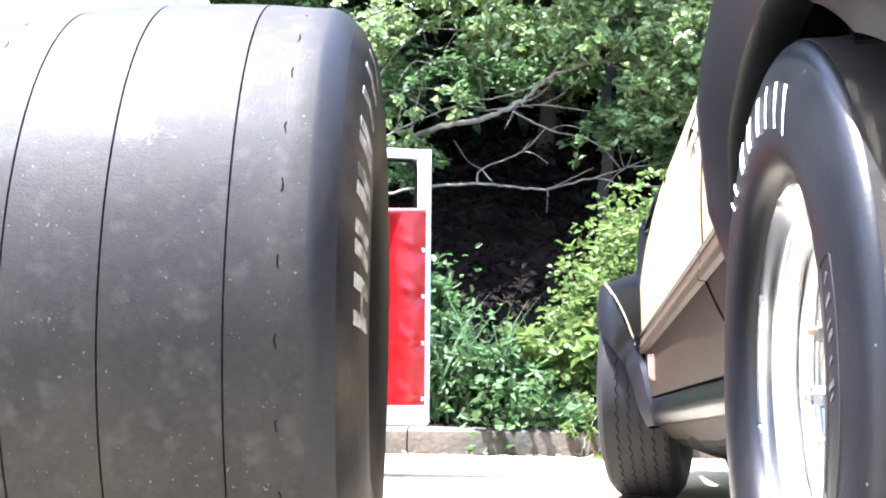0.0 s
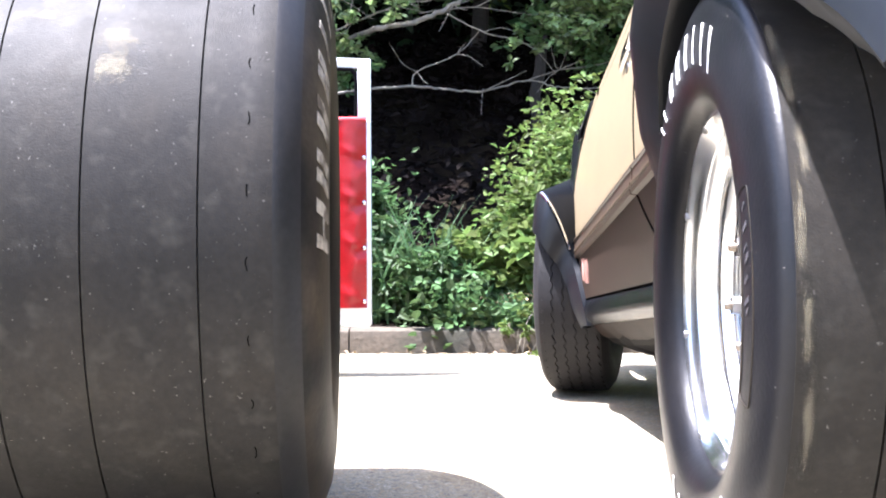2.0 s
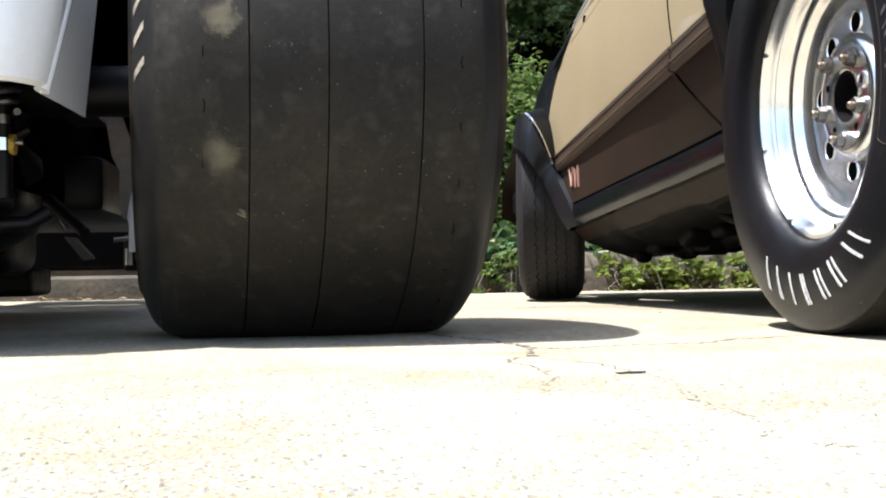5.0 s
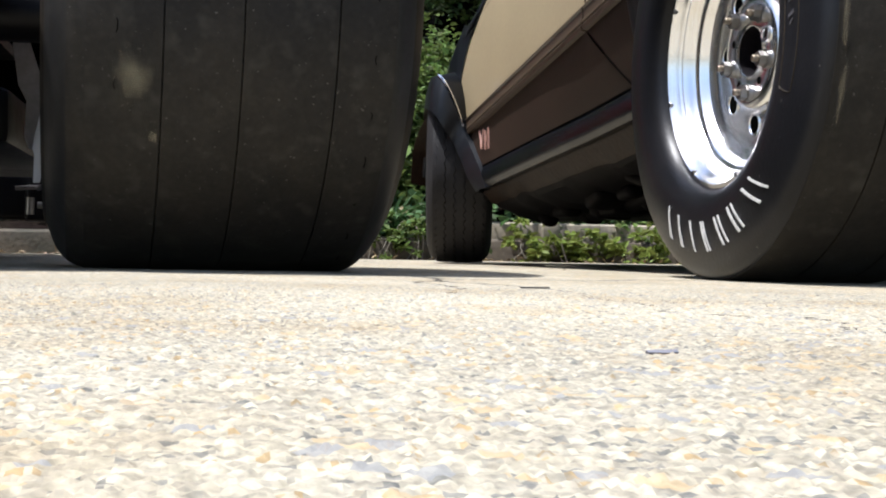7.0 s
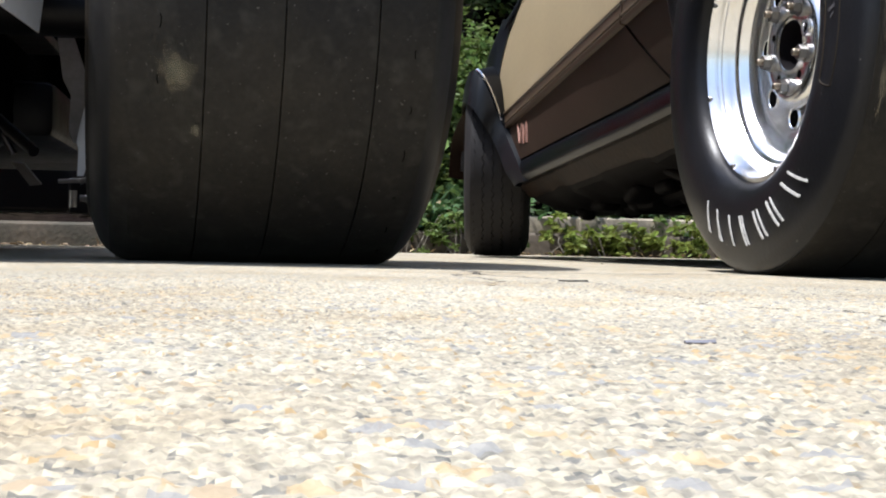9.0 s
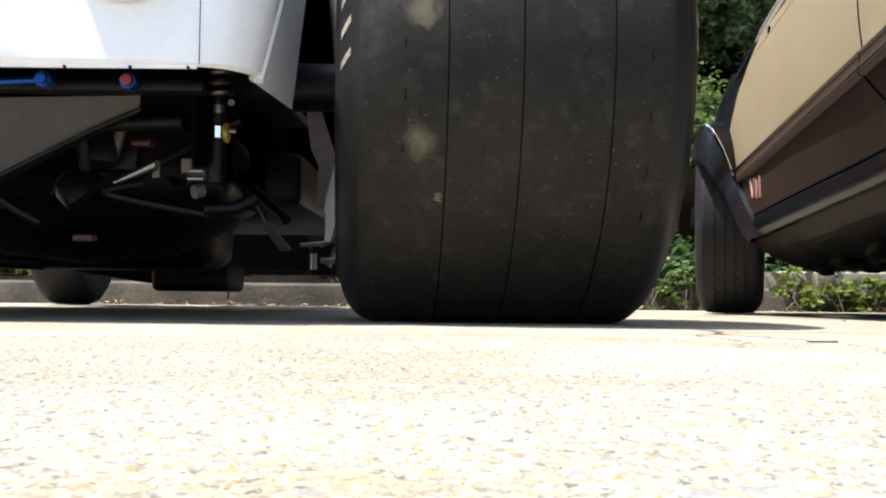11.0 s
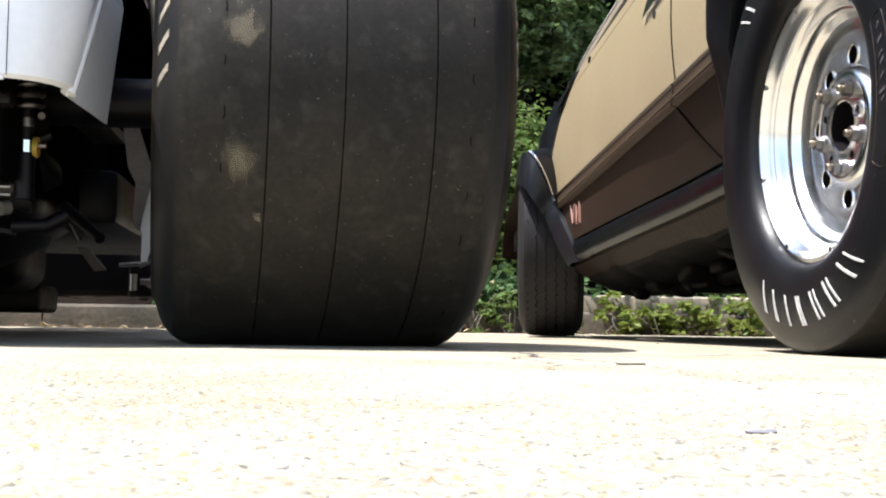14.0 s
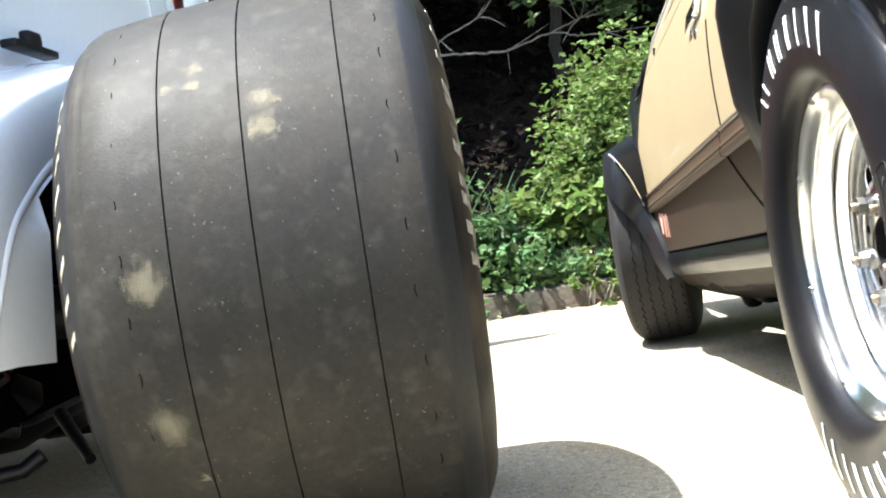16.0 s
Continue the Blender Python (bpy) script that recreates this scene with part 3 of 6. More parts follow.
def wear_slits(profile, c, xs, seed):
    """Short curved wear slits and pin holes in two rows round the tread."""
    r = random.Random(seed)
    bms = []
    for x in xs:
        a = -1.2
        while a < 1.6:
            n = 5
            rows = []
            tall = r.uniform(0.01, 0.02) if r.random() > 0.12 else 0.005
            bow = r.uniform(0.0005, 0.0022) * r.choice((-1, 1))
            for k in range(n):
                t = k / (n - 1) - 0.5
                xx = x + bow * (1 - 4 * t * t) + r.uniform(-0.0004, 0.0004)
                rad = on_profile(profile, x=xx) + 0.0004
                aa = a + t * tall / rad
                rows.append([(c[0] + xx + e, c[1] - rad * math.cos(aa), c[2] + rad * math.sin(aa)) for e in (-0.0007, 0.0007)])
            bms.append(solid(grid(rows), 0.0003))
            a += r.uniform(0.17, 0.21)
    return bms


def wheel_bits(bm, c):
    return moved(bm, Matrix.Translation(c))


# ---- the white car ----
TL = Vector((-0.02, -0.012, 0.41))     # centre of its rear slick
white_car = thing("white_car", "small white car with huge rear slicks and open red-lined door", "car", (-0.93, 0.6, 0))


def skew(x):
    """The sidewalls sit a little to one side of the tread."""
    return 0.012 if x > 0.2 else 0.008 if x < -0.2 else 0.0


PL = [(x + skew(x), r) for x, r in slick_profile(0.4168, 0.214, 0.262, 0.2, (-0.0953, 0.0079, 0.1347), 0.016, 0.06)]
TOE = Matrix.Translation(TL) @ Matrix.Rotation(radians(4.5), 4, "Z") @ Matrix.Translation(-TL)   # the slick stands slightly askew
tyre_l = part("rear_tyre", moved(wheel_bits(lathe(PL, 160, -0.41, 0.06), TL), TOE), "slick", white_car, "wide worn grey drag slick with three grooves and tan glue patches")
walls(tyre_l, TL, radians(4.5), 0.216, "shoulder")
walls(tyre_l, TL, radians(4.5), 0.246, "sidewall")
for slit in wear_slits(PL, TL, (0.188, -0.155), 3):
    part("wear_slit", moved(slit, TOE), "groove", tyre_l)
for k, (x, a, w, h) in enumerate(((-0.046, 0.765, 0.042, 0.042), (0.038, 0.59, 0.068, 0.055), (0.034, 0.49, 0.07, 0.068), (-0.13, 0.075, 0.08, 0.09), (-0.133, -0.375, 0.075, 0.09),
                                  (-0.09, 0.695, 0.045, 0.032), (-0.05, 0.69, 0.042, 0.033), (-0.1, -0.6, 0.04, 0.05))):
    part("glue_patch", moved(tread_patch(PL, TL, x, a - 0.012, w, h, 20 + k), TOE), "patch", tyre_l)
for k in range(7):
    for d in ((-0.055, 0.055) if k == 0 else (-0.035, 0.03) if k < 4 else (0.0,)):
        part("lettering_bar", moved(side_bar(PL, 1, TL, 0.318, 0.366, 0.03 + 0.19 * k + d, 0.016, 0.03), TOE), "tan_mark", tyre_l)
part("lettering_bar", moved(side_bar(PL, 1, TL, 0.338, 0.348, 0.03, 0.05, 0.0), TOE), "tan_mark", tyre_l)
for k in range(8):
    part("lettering_bar", moved(side_bar(PL, -1, TL, 0.335, 0.362, -0.1 + 0.13 * k, 0.011, 0.06), TOE), "tan_mark", tyre_l)
for sgn, finish in ((1, "alu"), (-1, "under")):
    part("rear_wheel", moved(wheel_bits(lathe([(sgn * x, r) for x, r in ((0.212, 0.2), (0.216, 0.19), (0.2, 0.18), (0.05, 0.165), (0.03, 0.09), (0.04, 0.0))], 48), TL), TOE), finish, white_car)

far_slick = lathe(PL, 96, -0.41, 0.06)
part("rear_tyre", wheel_bits(far_slick, Vector((-1.84, -0.012, 0.41))), "slick", white_car)
CX = -0.93                            # middle line of the white car


def shoulder(y):
    """Height of the fender's crest along the car."""
    t = min(1, max(0, (y + 0.43) / 0.6))
    return 0.585 + 0.222 * t ** 0.54


def tuck(z):
    """How far the fender side draws in towards its lower edge."""
    return 0.026 * max(0.0, (0.52 - z) / 0.168) ** 1.4


def tail_shell():
    """Tail panel, rounded corner and fender side, as rings from the sill to the fender's crest and inwards to the body side."""
    path = [(0.6, -0.334)]
    for k in range(1, 9):
        a = math.pi / 2 * k / 8
        path.append((0.6 - 0.1 + 0.1 * math.cos(a), -0.33 - 0.1 * math.sin(a)))
    path += [(0.47, -0.4315), (0.44, -0.432), (0.3, -0.438), (0.1, -0.442)]
    path += [(-h, y) for h, y in reversed(path)]
    rows = []
    for t, inset in ((0.0, 0.006), (0.02, 0.0), (0.2, 0.0), (0.4, 0.0), (0.6, 0.002), (0.8, 0.006), (0.92, 0.02), (1.0, 0.05), (1.04, 0.09), (1.06, 0.14)):
        ring = []
        for h, y in path:
            k = min(1.0, max(0.0, (0.5 - abs(h)) / 0.055))
            top = lerp(shoulder(y), 0.74, k * k * (3 - 2 * k))
            z = 0.354 + (top - 0.354) * t
            f = 1 - inset / 0.6
            pull = tuck(z) * min(1.0, max(0.0, (abs(h) - 0.45) / 0.15))
            ring.append((CX + h * f - math.copysign(pull, h), y + inset * min(1.0, max(0.0, (-y - 0.334) / 0.096)), z))
        rows.append(ring)
    return rows


LIP = smooth_line([(0, -0.335, 0.352), (0, -0.31, 0.44), (0, -0.26, 0.52), (0, -0.17, 0.575), (0, -0.06, 0.622), (0, 0.1, 0.67), (0, 0.25, 0.695), (0, 0.45, 0.68), (0, 0.6, 0.56), (0, 0.68, 0.36)], 6)


def lip_height(y):
    for a, b in zip(LIP, LIP[1:]):
        if a.y <= y <= b.y:
            return a.z + (b.z - a.z) * (y - a.y) / max(1e-6, b.y - a.y)
    return LIP[0].z if y < LIP[0].y else LIP[-1].z


LEVELS = ((0.0, 0.006), (0.02, 0.0), (0.2, 0.0), (0.4, 0.0), (0.6, 0.002), (0.8, 0.006), (0.92, 0.02), (1.0, 0.05), (1.04, 0.09), (1.06, 0.14))


def side_sheet(sgn, ys, low):
    """Fender side from a lower line up over the crest and inwards."""
    return grid([[(CX + sgn * (0.6 - inset - (tuck(z) if y < 0.1 else 0)), y, z) for t, inset in LEVELS for z in [lerp(low(y), shoulder(y), t)]] for y in ys])


sheets = [grid(tail_shell())]
for sgn in (1, -1):
    sheets.append(side_sheet(sgn, [p.y for p in LIP], lip_height))
    sheets.append(side_sheet(sgn, np.linspace(0.68, 1.15, 8), lambda y: 0.354))
part("body", solid(join(*sheets), 0.003), "white", white_car, "glossy white tail panel and rear fender")
for sgn in (1, -1):
    part("wheel_arch_lip", tube([(CX + sgn * (0.593 - (tuck(p.z) if p.y < 0.1 else 0)), p.y, p.z) for p in LIP], 0.011, 12), "white", white_car)
    rows = []
    for p in LIP:
        if p.y <= -0.16:
            z = min(0.337 + (p.z - 0.352) * 0.95, 0.518)
            edge = (CX + sgn * (0.596 + 0.11 * (z - 0.337)), -0.163, z)
        elif p.y < 0.4:
            edge = (CX + sgn * 0.603, p.y + 0.004, p.z - 0.012)
        else:
            break
        lip = Vector((CX + sgn * (0.592 - (tuck(p.z) if p.y < 0.1 else 0)), p.y, p.z - 0.004))
        rows.append([lip, lip.lerp(Vector(edge), 0.5) + Vector((-sgn * 0.004, 0, 0.003)), edge])
    part("inner_fender", solid(grid(rows), 0.003), "white", white_car, "bluish white flange inside the wheel arch")

# upright body side, roof and pillar behind the slick
def side_half(z):
    """Half width of the upper body at a height."""
    return 0.462 - 0.05 * max(0.0, z - 0.85)


rows = []
for y, zt in ((-0.36, 0.86), (-0.25, 0.98), (-0.05, 1.13), (0.2, 1.24), (0.6, 1.34), (1.0, 1.4), (1.25, 1.42)):
    levels = (0.66, 0.8, 0.8 + (zt - 0.8) * 0.6, zt - 0.035)
    rows.append([(CX + side_half(z), y, z) for z in levels] + [(CX + 0.36, y, zt), (CX, y, zt + 0.03), (CX - 0.36, y, zt)] + [(CX - side_half(z), y, z) for z in reversed(levels)])
rear_roof = grid(rows)
front_roof = grid([[(CX + h, y, z - drop) for h, z in ((0.435, 1.385), (0.36, 1.42), (0.0, 1.45), (-0.36, 1.42), (-0.435, 1.385))] for y, drop in ((1.25, 0), (1.6, 0.004), (1.92, 0.02))])
part("roof", solid(join(rear_roof, front_roof), 0.004), "white", white_car, "white rounded roof and quarter panels")


def side_frame(sgn):
    """Body side round the side window: from a rounded opening out to the roof, the front pillar and the waist."""
    ring = smooth_line([(0, 1.25, 0.98), (0, 1.25, 1.2), (0, 1.25, 1.385), (0, 1.55, 1.385), (0, 1.87, 1.375), (0, 1.97, 1.3), (0, 2.04, 1.18), (0, 2.08, 0.98), (0, 1.65, 0.98), (0, 1.25, 0.98)], 5)
    c = Vector((0, 1.645, 1.2))
    rows = []
    for p in ring:
        d = p - c
        q = max(abs(d.y) / 0.1, abs(d.z) / 0.095)
        hole = c + d / q * (0.86 + 0.14 * min(1.0, abs(abs(d.y) / 0.1 - abs(d.z) / 0.095) / q))
        rows.append([(CX + sgn * (side_half(v.z) - 0.015 * t), v.y, v.z) for t, v in ((0, p), (0, p.lerp(hole, 0.5)), (0.1, p.lerp(hole, 0.93)), (1, hole))])
    return grid(rows)


for sgn in (1, -1):
    part("window_surround", solid(side_frame(sgn), 0.003), "white", white_car, "white panel round the side window")
    part("inner_lining", box(min(CX + sgn * 0.4, CX + sgn * 0.405), max(CX + sgn * 0.4, CX + sgn * 0.405), 1.35, 2.0, 1.0, 1.37), "red_vinyl", white_car, "dark red lining behind the window")
for sgn in (1, -1):
    rows = [[(CX + sgn * (side_half(z) - 0.012), y, z) for z in np.linspace(0.5, zt, 6)] for y, zt in ((-0.43, 0.73), (-0.4, 0.78), (-0.36, 0.85), (-0.25, 0.95), (-0.05, 1.05), (0.2, 1.1))]
    part("quarter_side", solid(grid(rows), 0.003), "white", white_car, "white upright body side inside the fender")
part("boot_lid", solid(grid([[(CX + h, y, z) for h in np.linspace(-0.47, 0.47, 9)] for y, z in ((-0.42, 0.735), (-0.4, 0.78), (-0.36, 0.86))]), 0.004), "white", white_car)
# front pillar sweeping down beside the door opening
for sgn in (1, -1):
    line = smooth_line([(CX + sgn * 0.42, 1.82, 1.385), (CX + sgn * 0.425, 1.88, 1.36), (CX + sgn * 0.43, 1.97, 1.29), (CX + sgn * 0.435, 2.03, 1.18), (CX + sgn * 0.445, 2.06, 0.98), (CX + sgn * 0.45, 2.05, 0.75)], 6)
    part("front_pillar", tube(line, 0.02, 12), "white", white_car)
part("interior_panel", box(CX - 0.45, CX - 0.43, 0.6, 2.3, 0.4, 0.95), "red_vinyl", white_car, "red vinyl trim inside the cabin")
part("seat", join(box(CX - 0.4, CX + 0.38, 1.0, 1.5, 0.42, 0.55, 0.04, 4), box(CX - 0.4, CX + 0.38, 0.86, 1.02, 0.5, 0.98, 0.05, 4)), "red_vinyl", white_car, "red vinyl seat")
part("bonnet", solid(grid([[(CX + h, y, z) for h, z in ((0.18, 0.36), (0.19, 0.55), (0.18, 0.68), (0.14, 0.74), (0.0, 0.76), (-0.14, 0.74), (-0.18, 0.68), (-0.19, 0.55), (-0.18, 0.36))]
                          for y in (2.1, 2.4, 2.68)]), 0.004), "white", white_car, "narrow white bonnet")
part("cowl", solid(grid([[(CX + h, y, z) for h, z in ((w, 0.36), (w, 0.6), (w * 0.92, zt - 0.08), (w * 0.7, zt), (0.0, zt + 0.02), (-w * 0.7, zt), (-w * 0.92, zt - 0.08), (-w, 0.6), (-w, 0.36))]
                        for y, w, zt in ((2.0, 0.45, 0.95), (2.06, 0.34, 0.86), (2.11, 0.19, 0.75))]), 0.004), "white", white_car)
# sill coloured underside black so it looks as dark as the shade
part("sill", box(CX + 0.5, CX + 0.59, 0.8, 1.6, 0.25, 0.33, 0.02, 3), "under", white_car)
part("floor_pan", box(CX - 0.55, CX + 0.55, 0.35, 1.5, 0.22, 0.33, 0.02), "deep_black", white_car, "dark underbody floor")
# sheets behind the slick, the shade of the wheel well in their colour
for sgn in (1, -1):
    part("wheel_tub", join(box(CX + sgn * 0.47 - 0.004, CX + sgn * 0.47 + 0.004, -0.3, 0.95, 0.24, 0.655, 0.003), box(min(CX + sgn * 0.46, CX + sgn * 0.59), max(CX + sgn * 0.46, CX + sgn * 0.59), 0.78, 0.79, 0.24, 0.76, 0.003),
                           box(min(CX + sgn * 0.46, CX + sgn * 0.55), max(CX + sgn * 0.46, CX + sgn * 0.55), 0.2, 0.79, 0.735, 0.745, 0.003)), "dark", white_car, "wheel tub coloured black for its shade")
part("boot_floor", box(CX - 0.54, CX + 0.54, -0.4, 0.5, 0.4, 0.42), "deep_black", white_car)
part("seam", tube([(CX + 0.505, -0.4335, 0.356), (CX + 0.505, -0.4335, 0.47), (CX + 0.5, -0.434, 0.6)], 0.0007, 6), "dark", white_car)
part("lower_flange", tube([(CX + 0.5, -0.425, 0.354), (CX + 0.3, -0.43, 0.353), (CX, -0.434, 0.353), (CX - 0.5, -0.425, 0.354)], 0.0035, 8), "white", white_car)
for h in (0.49, 0.41, 0.32, 0.18, 0.0):
    part("flange_screw", tube([(CX + h, -0.431, 0.351), (CX + h, -0.4355, 0.351)], 0.0022, 8), "dark", white_car)

# round tail lamp
for sgn in (1, -1):
    c = Vector((CX + sgn * 0.4, -0.437, 0.51))
    ring = moved(lathe([(0.0, 0.071), (0.018, 0.07), (0.027, 0.062), (0.028, 0.055), (0.02, 0.049), (0.012, 0.047)], 40), Matrix.Translation(c) @ Matrix.Rotation(radians(-90), 4, "Z"))
    tl = part("tail_lamp", ring, "chrome", white_car, "round tail lamp with chrome ring")
    part("lens", moved(lathe([(0.012, 0.048), (0.024, 0.04), (0.03, 0.02), (0.031, 0.001)], 32), Matrix.Translation(c) @ Matrix.Rotation(radians(-90), 4, "Z")), "red_lens", tl, "red lens")

# bracket on the body side above the fender
part("bracket", join(box(-0.45, -0.42, 0.12, 0.32, 0.835, 0.85, 0.004), box(-0.447, -0.425, 0.2, 0.26, 0.848, 0.875, 0.006)), "deep_black", white_car, "black rubber bracket")

# open door with a padded red lining
door = part("door", join(box(-0.34, 0.15, 2.02, 2.07, 0.155, 0.8, 0.012, 3)), "white", white_car, "open white door")
BUTTONS = (0.68, 0.54, 0.4, 0.235)


def padding(x, z):
    """Depth of the padded lining: upright pleats and a pucker at each button."""
    d = 0.014 * abs(math.sin((x + 0.335) * 26)) ** 0.7 + 0.003 * noise.noise((x * 9, z * 6, 0)) + 0.002 * noise.noise((x * 30, z * 22, 4))
    for b in BUTTONS:
        q = math.hypot((x - 0.128) * 0.9, z - b)
        d -= 0.012 * math.exp(-(q / 0.02) ** 2)
        d += 0.005 * math.exp(-(((z - b) - 0.5 * (0.128 - x)) / 0.012) ** 2) * math.exp(-((0.128 - x) / 0.06) ** 2)
    return d


part("door_trim", grid([[(x, 2.012 - padding(x, z), z) for z in np.linspace(0.215, 0.795, 70)] for x in np.linspace(-0.33, 0.138, 60)]), "red_vinyl", door, "padded red vinyl door lining")
part("door_top_roll", tube([(-0.33, 2.012, 0.795), (0.138, 2.012, 0.795)], 0.013, 10), "red_vinyl", door)
for z in BUTTONS:
    part("trim_button", moved(lathe([(0.0, 0.0075), (0.004, 0.006), (0.006, 0.001)], 14), Matrix.Translation((0.13, 2.01, z)) @ Matrix.Rotation(radians(-90), 4, "Z")), "chrome", door)
part("window_frame", join(box(0.108, 0.15, 2.03, 2.06, 0.79, 0.99, 0.004), moved(box(-0.36, 0.112, 2.03, 2.06, 0.96, 0.99, 0.004), Matrix.Translation((0.12, 0, 0.975)) @ Matrix.Rotation(radians(3), 4, "Y") @ Matrix.Translation((-0.12, 0, -0.975))),
                          box(-0.36, -0.33, 2.03, 2.06, 0.79, 1.0, 0.004)), "white", door, "flat white window frame")
part("window_seal", tube(smooth_line([(0.104, 2.035, 0.8), (0.104, 2.035, 0.92), (0.092, 2.035, 0.952), (0.06, 2.035, 0.958), (-0.25, 2.035, 0.972)], 5), 0.006, 8), "under", door)

# front wheels, small
for sx in (-1.44, -0.36):
    c = Vector((sx, 2.25, 0.285))
    ft = part("front_tyre", wheel_bits(lathe([(-0.06, 0.18), (-0.085, 0.21), (-0.09, 0.25), (-0.075, 0.273), (-0.05, 0.284), (0, 0.285), (0.05, 0.284), (0.075, 0.273), (0.09, 0.25), (0.085, 0.21), (0.06, 0.18)], 64, flat=-0.283), c), "road_rubber", white_car)
    part("front_rim", wheel_bits(lathe([(-0.06, 0.182), (-0.03, 0.15), (-0.02, 0.05), (-0.03, 0.002)], 32), c), "steel", ft)

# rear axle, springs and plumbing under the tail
axle = part("rear_axle", join(tube([(-1.72, 0.0, 0.4), (-0.28, 0.0, 0.4)], 0.042, 16), moved(lathe([(-0.17, 0.04), (-0.14, 0.1), (-0.08, 0.15), (0, 0.165), (0.08, 0.15), (0.14, 0.1), (0.17, 0.04)], 32), Matrix.Translation((CX, 0.02, 0.36)))), "deep_black", white_car, "dark rear axle with differential")
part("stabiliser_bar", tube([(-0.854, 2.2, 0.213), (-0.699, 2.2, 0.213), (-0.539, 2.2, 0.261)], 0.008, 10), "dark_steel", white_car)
part("lower_bar", tube(smooth_line([(-1.613, 2.2, 0.179), (-1.299, 2.2, 0.159), (-1.012, 2.2, 0.141), (-0.837, 2.2, 0.159), (-0.487, 2.2, 0.17)], 4), 0.013, 10), "deep_black", white_car)
part("link_bar", tube([(-0.44, 0.1, 0.23), (-0.36, -0.02, 0.17)], [0.012, 0.009], 12), "deep_black", white_car)
part("brake_bracket", join(box(-0.632, -0.609, 2.274, 2.354, 0.178, 0.285, 0.006), box(-0.609, -0.554, 2.274, 2.354, 0.233, 0.266, 0.008)), "deep_black", white_car)
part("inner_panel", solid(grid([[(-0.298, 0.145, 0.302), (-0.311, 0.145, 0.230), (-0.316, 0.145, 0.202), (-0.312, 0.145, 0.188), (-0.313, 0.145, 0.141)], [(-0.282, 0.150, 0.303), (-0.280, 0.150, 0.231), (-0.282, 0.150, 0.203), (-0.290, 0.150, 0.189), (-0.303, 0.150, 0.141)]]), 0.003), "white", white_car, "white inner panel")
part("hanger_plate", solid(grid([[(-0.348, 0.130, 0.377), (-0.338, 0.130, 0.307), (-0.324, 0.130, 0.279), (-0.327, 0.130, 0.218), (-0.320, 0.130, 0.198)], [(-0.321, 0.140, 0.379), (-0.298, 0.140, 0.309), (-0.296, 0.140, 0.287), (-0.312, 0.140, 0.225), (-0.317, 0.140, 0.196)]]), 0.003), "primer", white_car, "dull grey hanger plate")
part("cross_tube", tube([(-0.948, 2.2, 0.155), (-0.666, 2.2, 0.163), (-0.426, 2.2, 0.166)], 0.022, 16), "deep_black", white_car, "dark cross tube")
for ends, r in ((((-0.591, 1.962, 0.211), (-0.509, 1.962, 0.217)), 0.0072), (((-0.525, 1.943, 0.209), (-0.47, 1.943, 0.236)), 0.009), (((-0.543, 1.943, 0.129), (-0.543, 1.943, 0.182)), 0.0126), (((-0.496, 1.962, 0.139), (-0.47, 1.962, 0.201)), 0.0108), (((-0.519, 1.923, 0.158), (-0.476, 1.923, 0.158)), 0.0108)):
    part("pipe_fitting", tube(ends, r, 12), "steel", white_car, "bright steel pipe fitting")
# dark box added to hide the weeds where the underside is in shade
part("front_underbox", box(CX - 0.46, CX + 0.46, 2.15, 2.24, 0.115, 0.3, 0.02, 3), "deep_black", white_car, "dark box added to close the view under the front")
part("hub_carrier", box(-0.568, -0.467, 2.001, 2.081, 0.11, 0.227, 0.012, 3), "deep_black", white_car, "black hub carrier")
DX = -0.446                             # upright line of the damper
coil = [(DX + 0.022 * math.cos(a), -0.2 + 0.022 * math.sin(a), 0.3410 + 0.0960 * a / (2 * math.pi * 6)) for a in np.linspace(0, 2 * math.pi * 6, 120)]
damper = part("coilover_damper", join(tube([(DX, -0.2, 0.2150), (DX, -0.2, 0.2810)], 0.015, 16), tube([(DX, -0.2, 0.2730), (DX, -0.2, 0.4650)], 0.012, 12)), "deep_black", white_car, "coilover damper with spring")
part("spring", tube(coil, 0.0055, 8), "dark_steel", damper)
part("spring_seat", tube([(DX, -0.2, 0.3230), (DX, -0.2, 0.3360)], 0.0125, 16), "steel", damper)
part("clamp_ring", tube([(DX, -0.2, 0.2840), (DX, -0.2, 0.3020)], 0.0165, 20), "chrome", damper, "bright clamp ring")
part("collar", tube([(DX + 0.012, -0.2, 0.2930), (DX + 0.019, -0.2, 0.2930)], 0.0155, 18), "yellow", damper, "yellow collar")
part("adjuster", tube([(DX - 0.034, -0.2, 0.2960), (DX + 0.03, -0.2, 0.2960)], 0.0045, 12), "steel", damper)
part("floor_bracket", solid(grid([[(-0.54, -0.3, 0.334), (-0.62, -0.3, 0.332), (-0.825, -0.3, 0.327)], [(-0.544, -0.29, 0.318), (-0.62, -0.28, 0.287), (-0.833, -0.27, 0.182)]]), 0.004), "bracket", white_car, "dull brown-grey angled sheet bracket")
part("bracket_flange", solid(grid([[(-0.54, -0.3, 0.315), (-0.617, -0.29, 0.284), (-0.828, -0.28, 0.18)], [(-0.559, -0.26, 0.314), (-0.629, -0.25, 0.28), (-0.845, -0.24, 0.171)]]), 0.004), "deep_black", white_car)
part("grey_rod", tube([(-0.605, -0.15, 0.318), (-0.621, -0.15, 0.261)], 0.009, 12), "grey_paint", white_car)
part("upper_link", box(-0.508, -0.49, -0.17, -0.15, 0.233, 0.257, 0.003), "grey_paint", white_car)
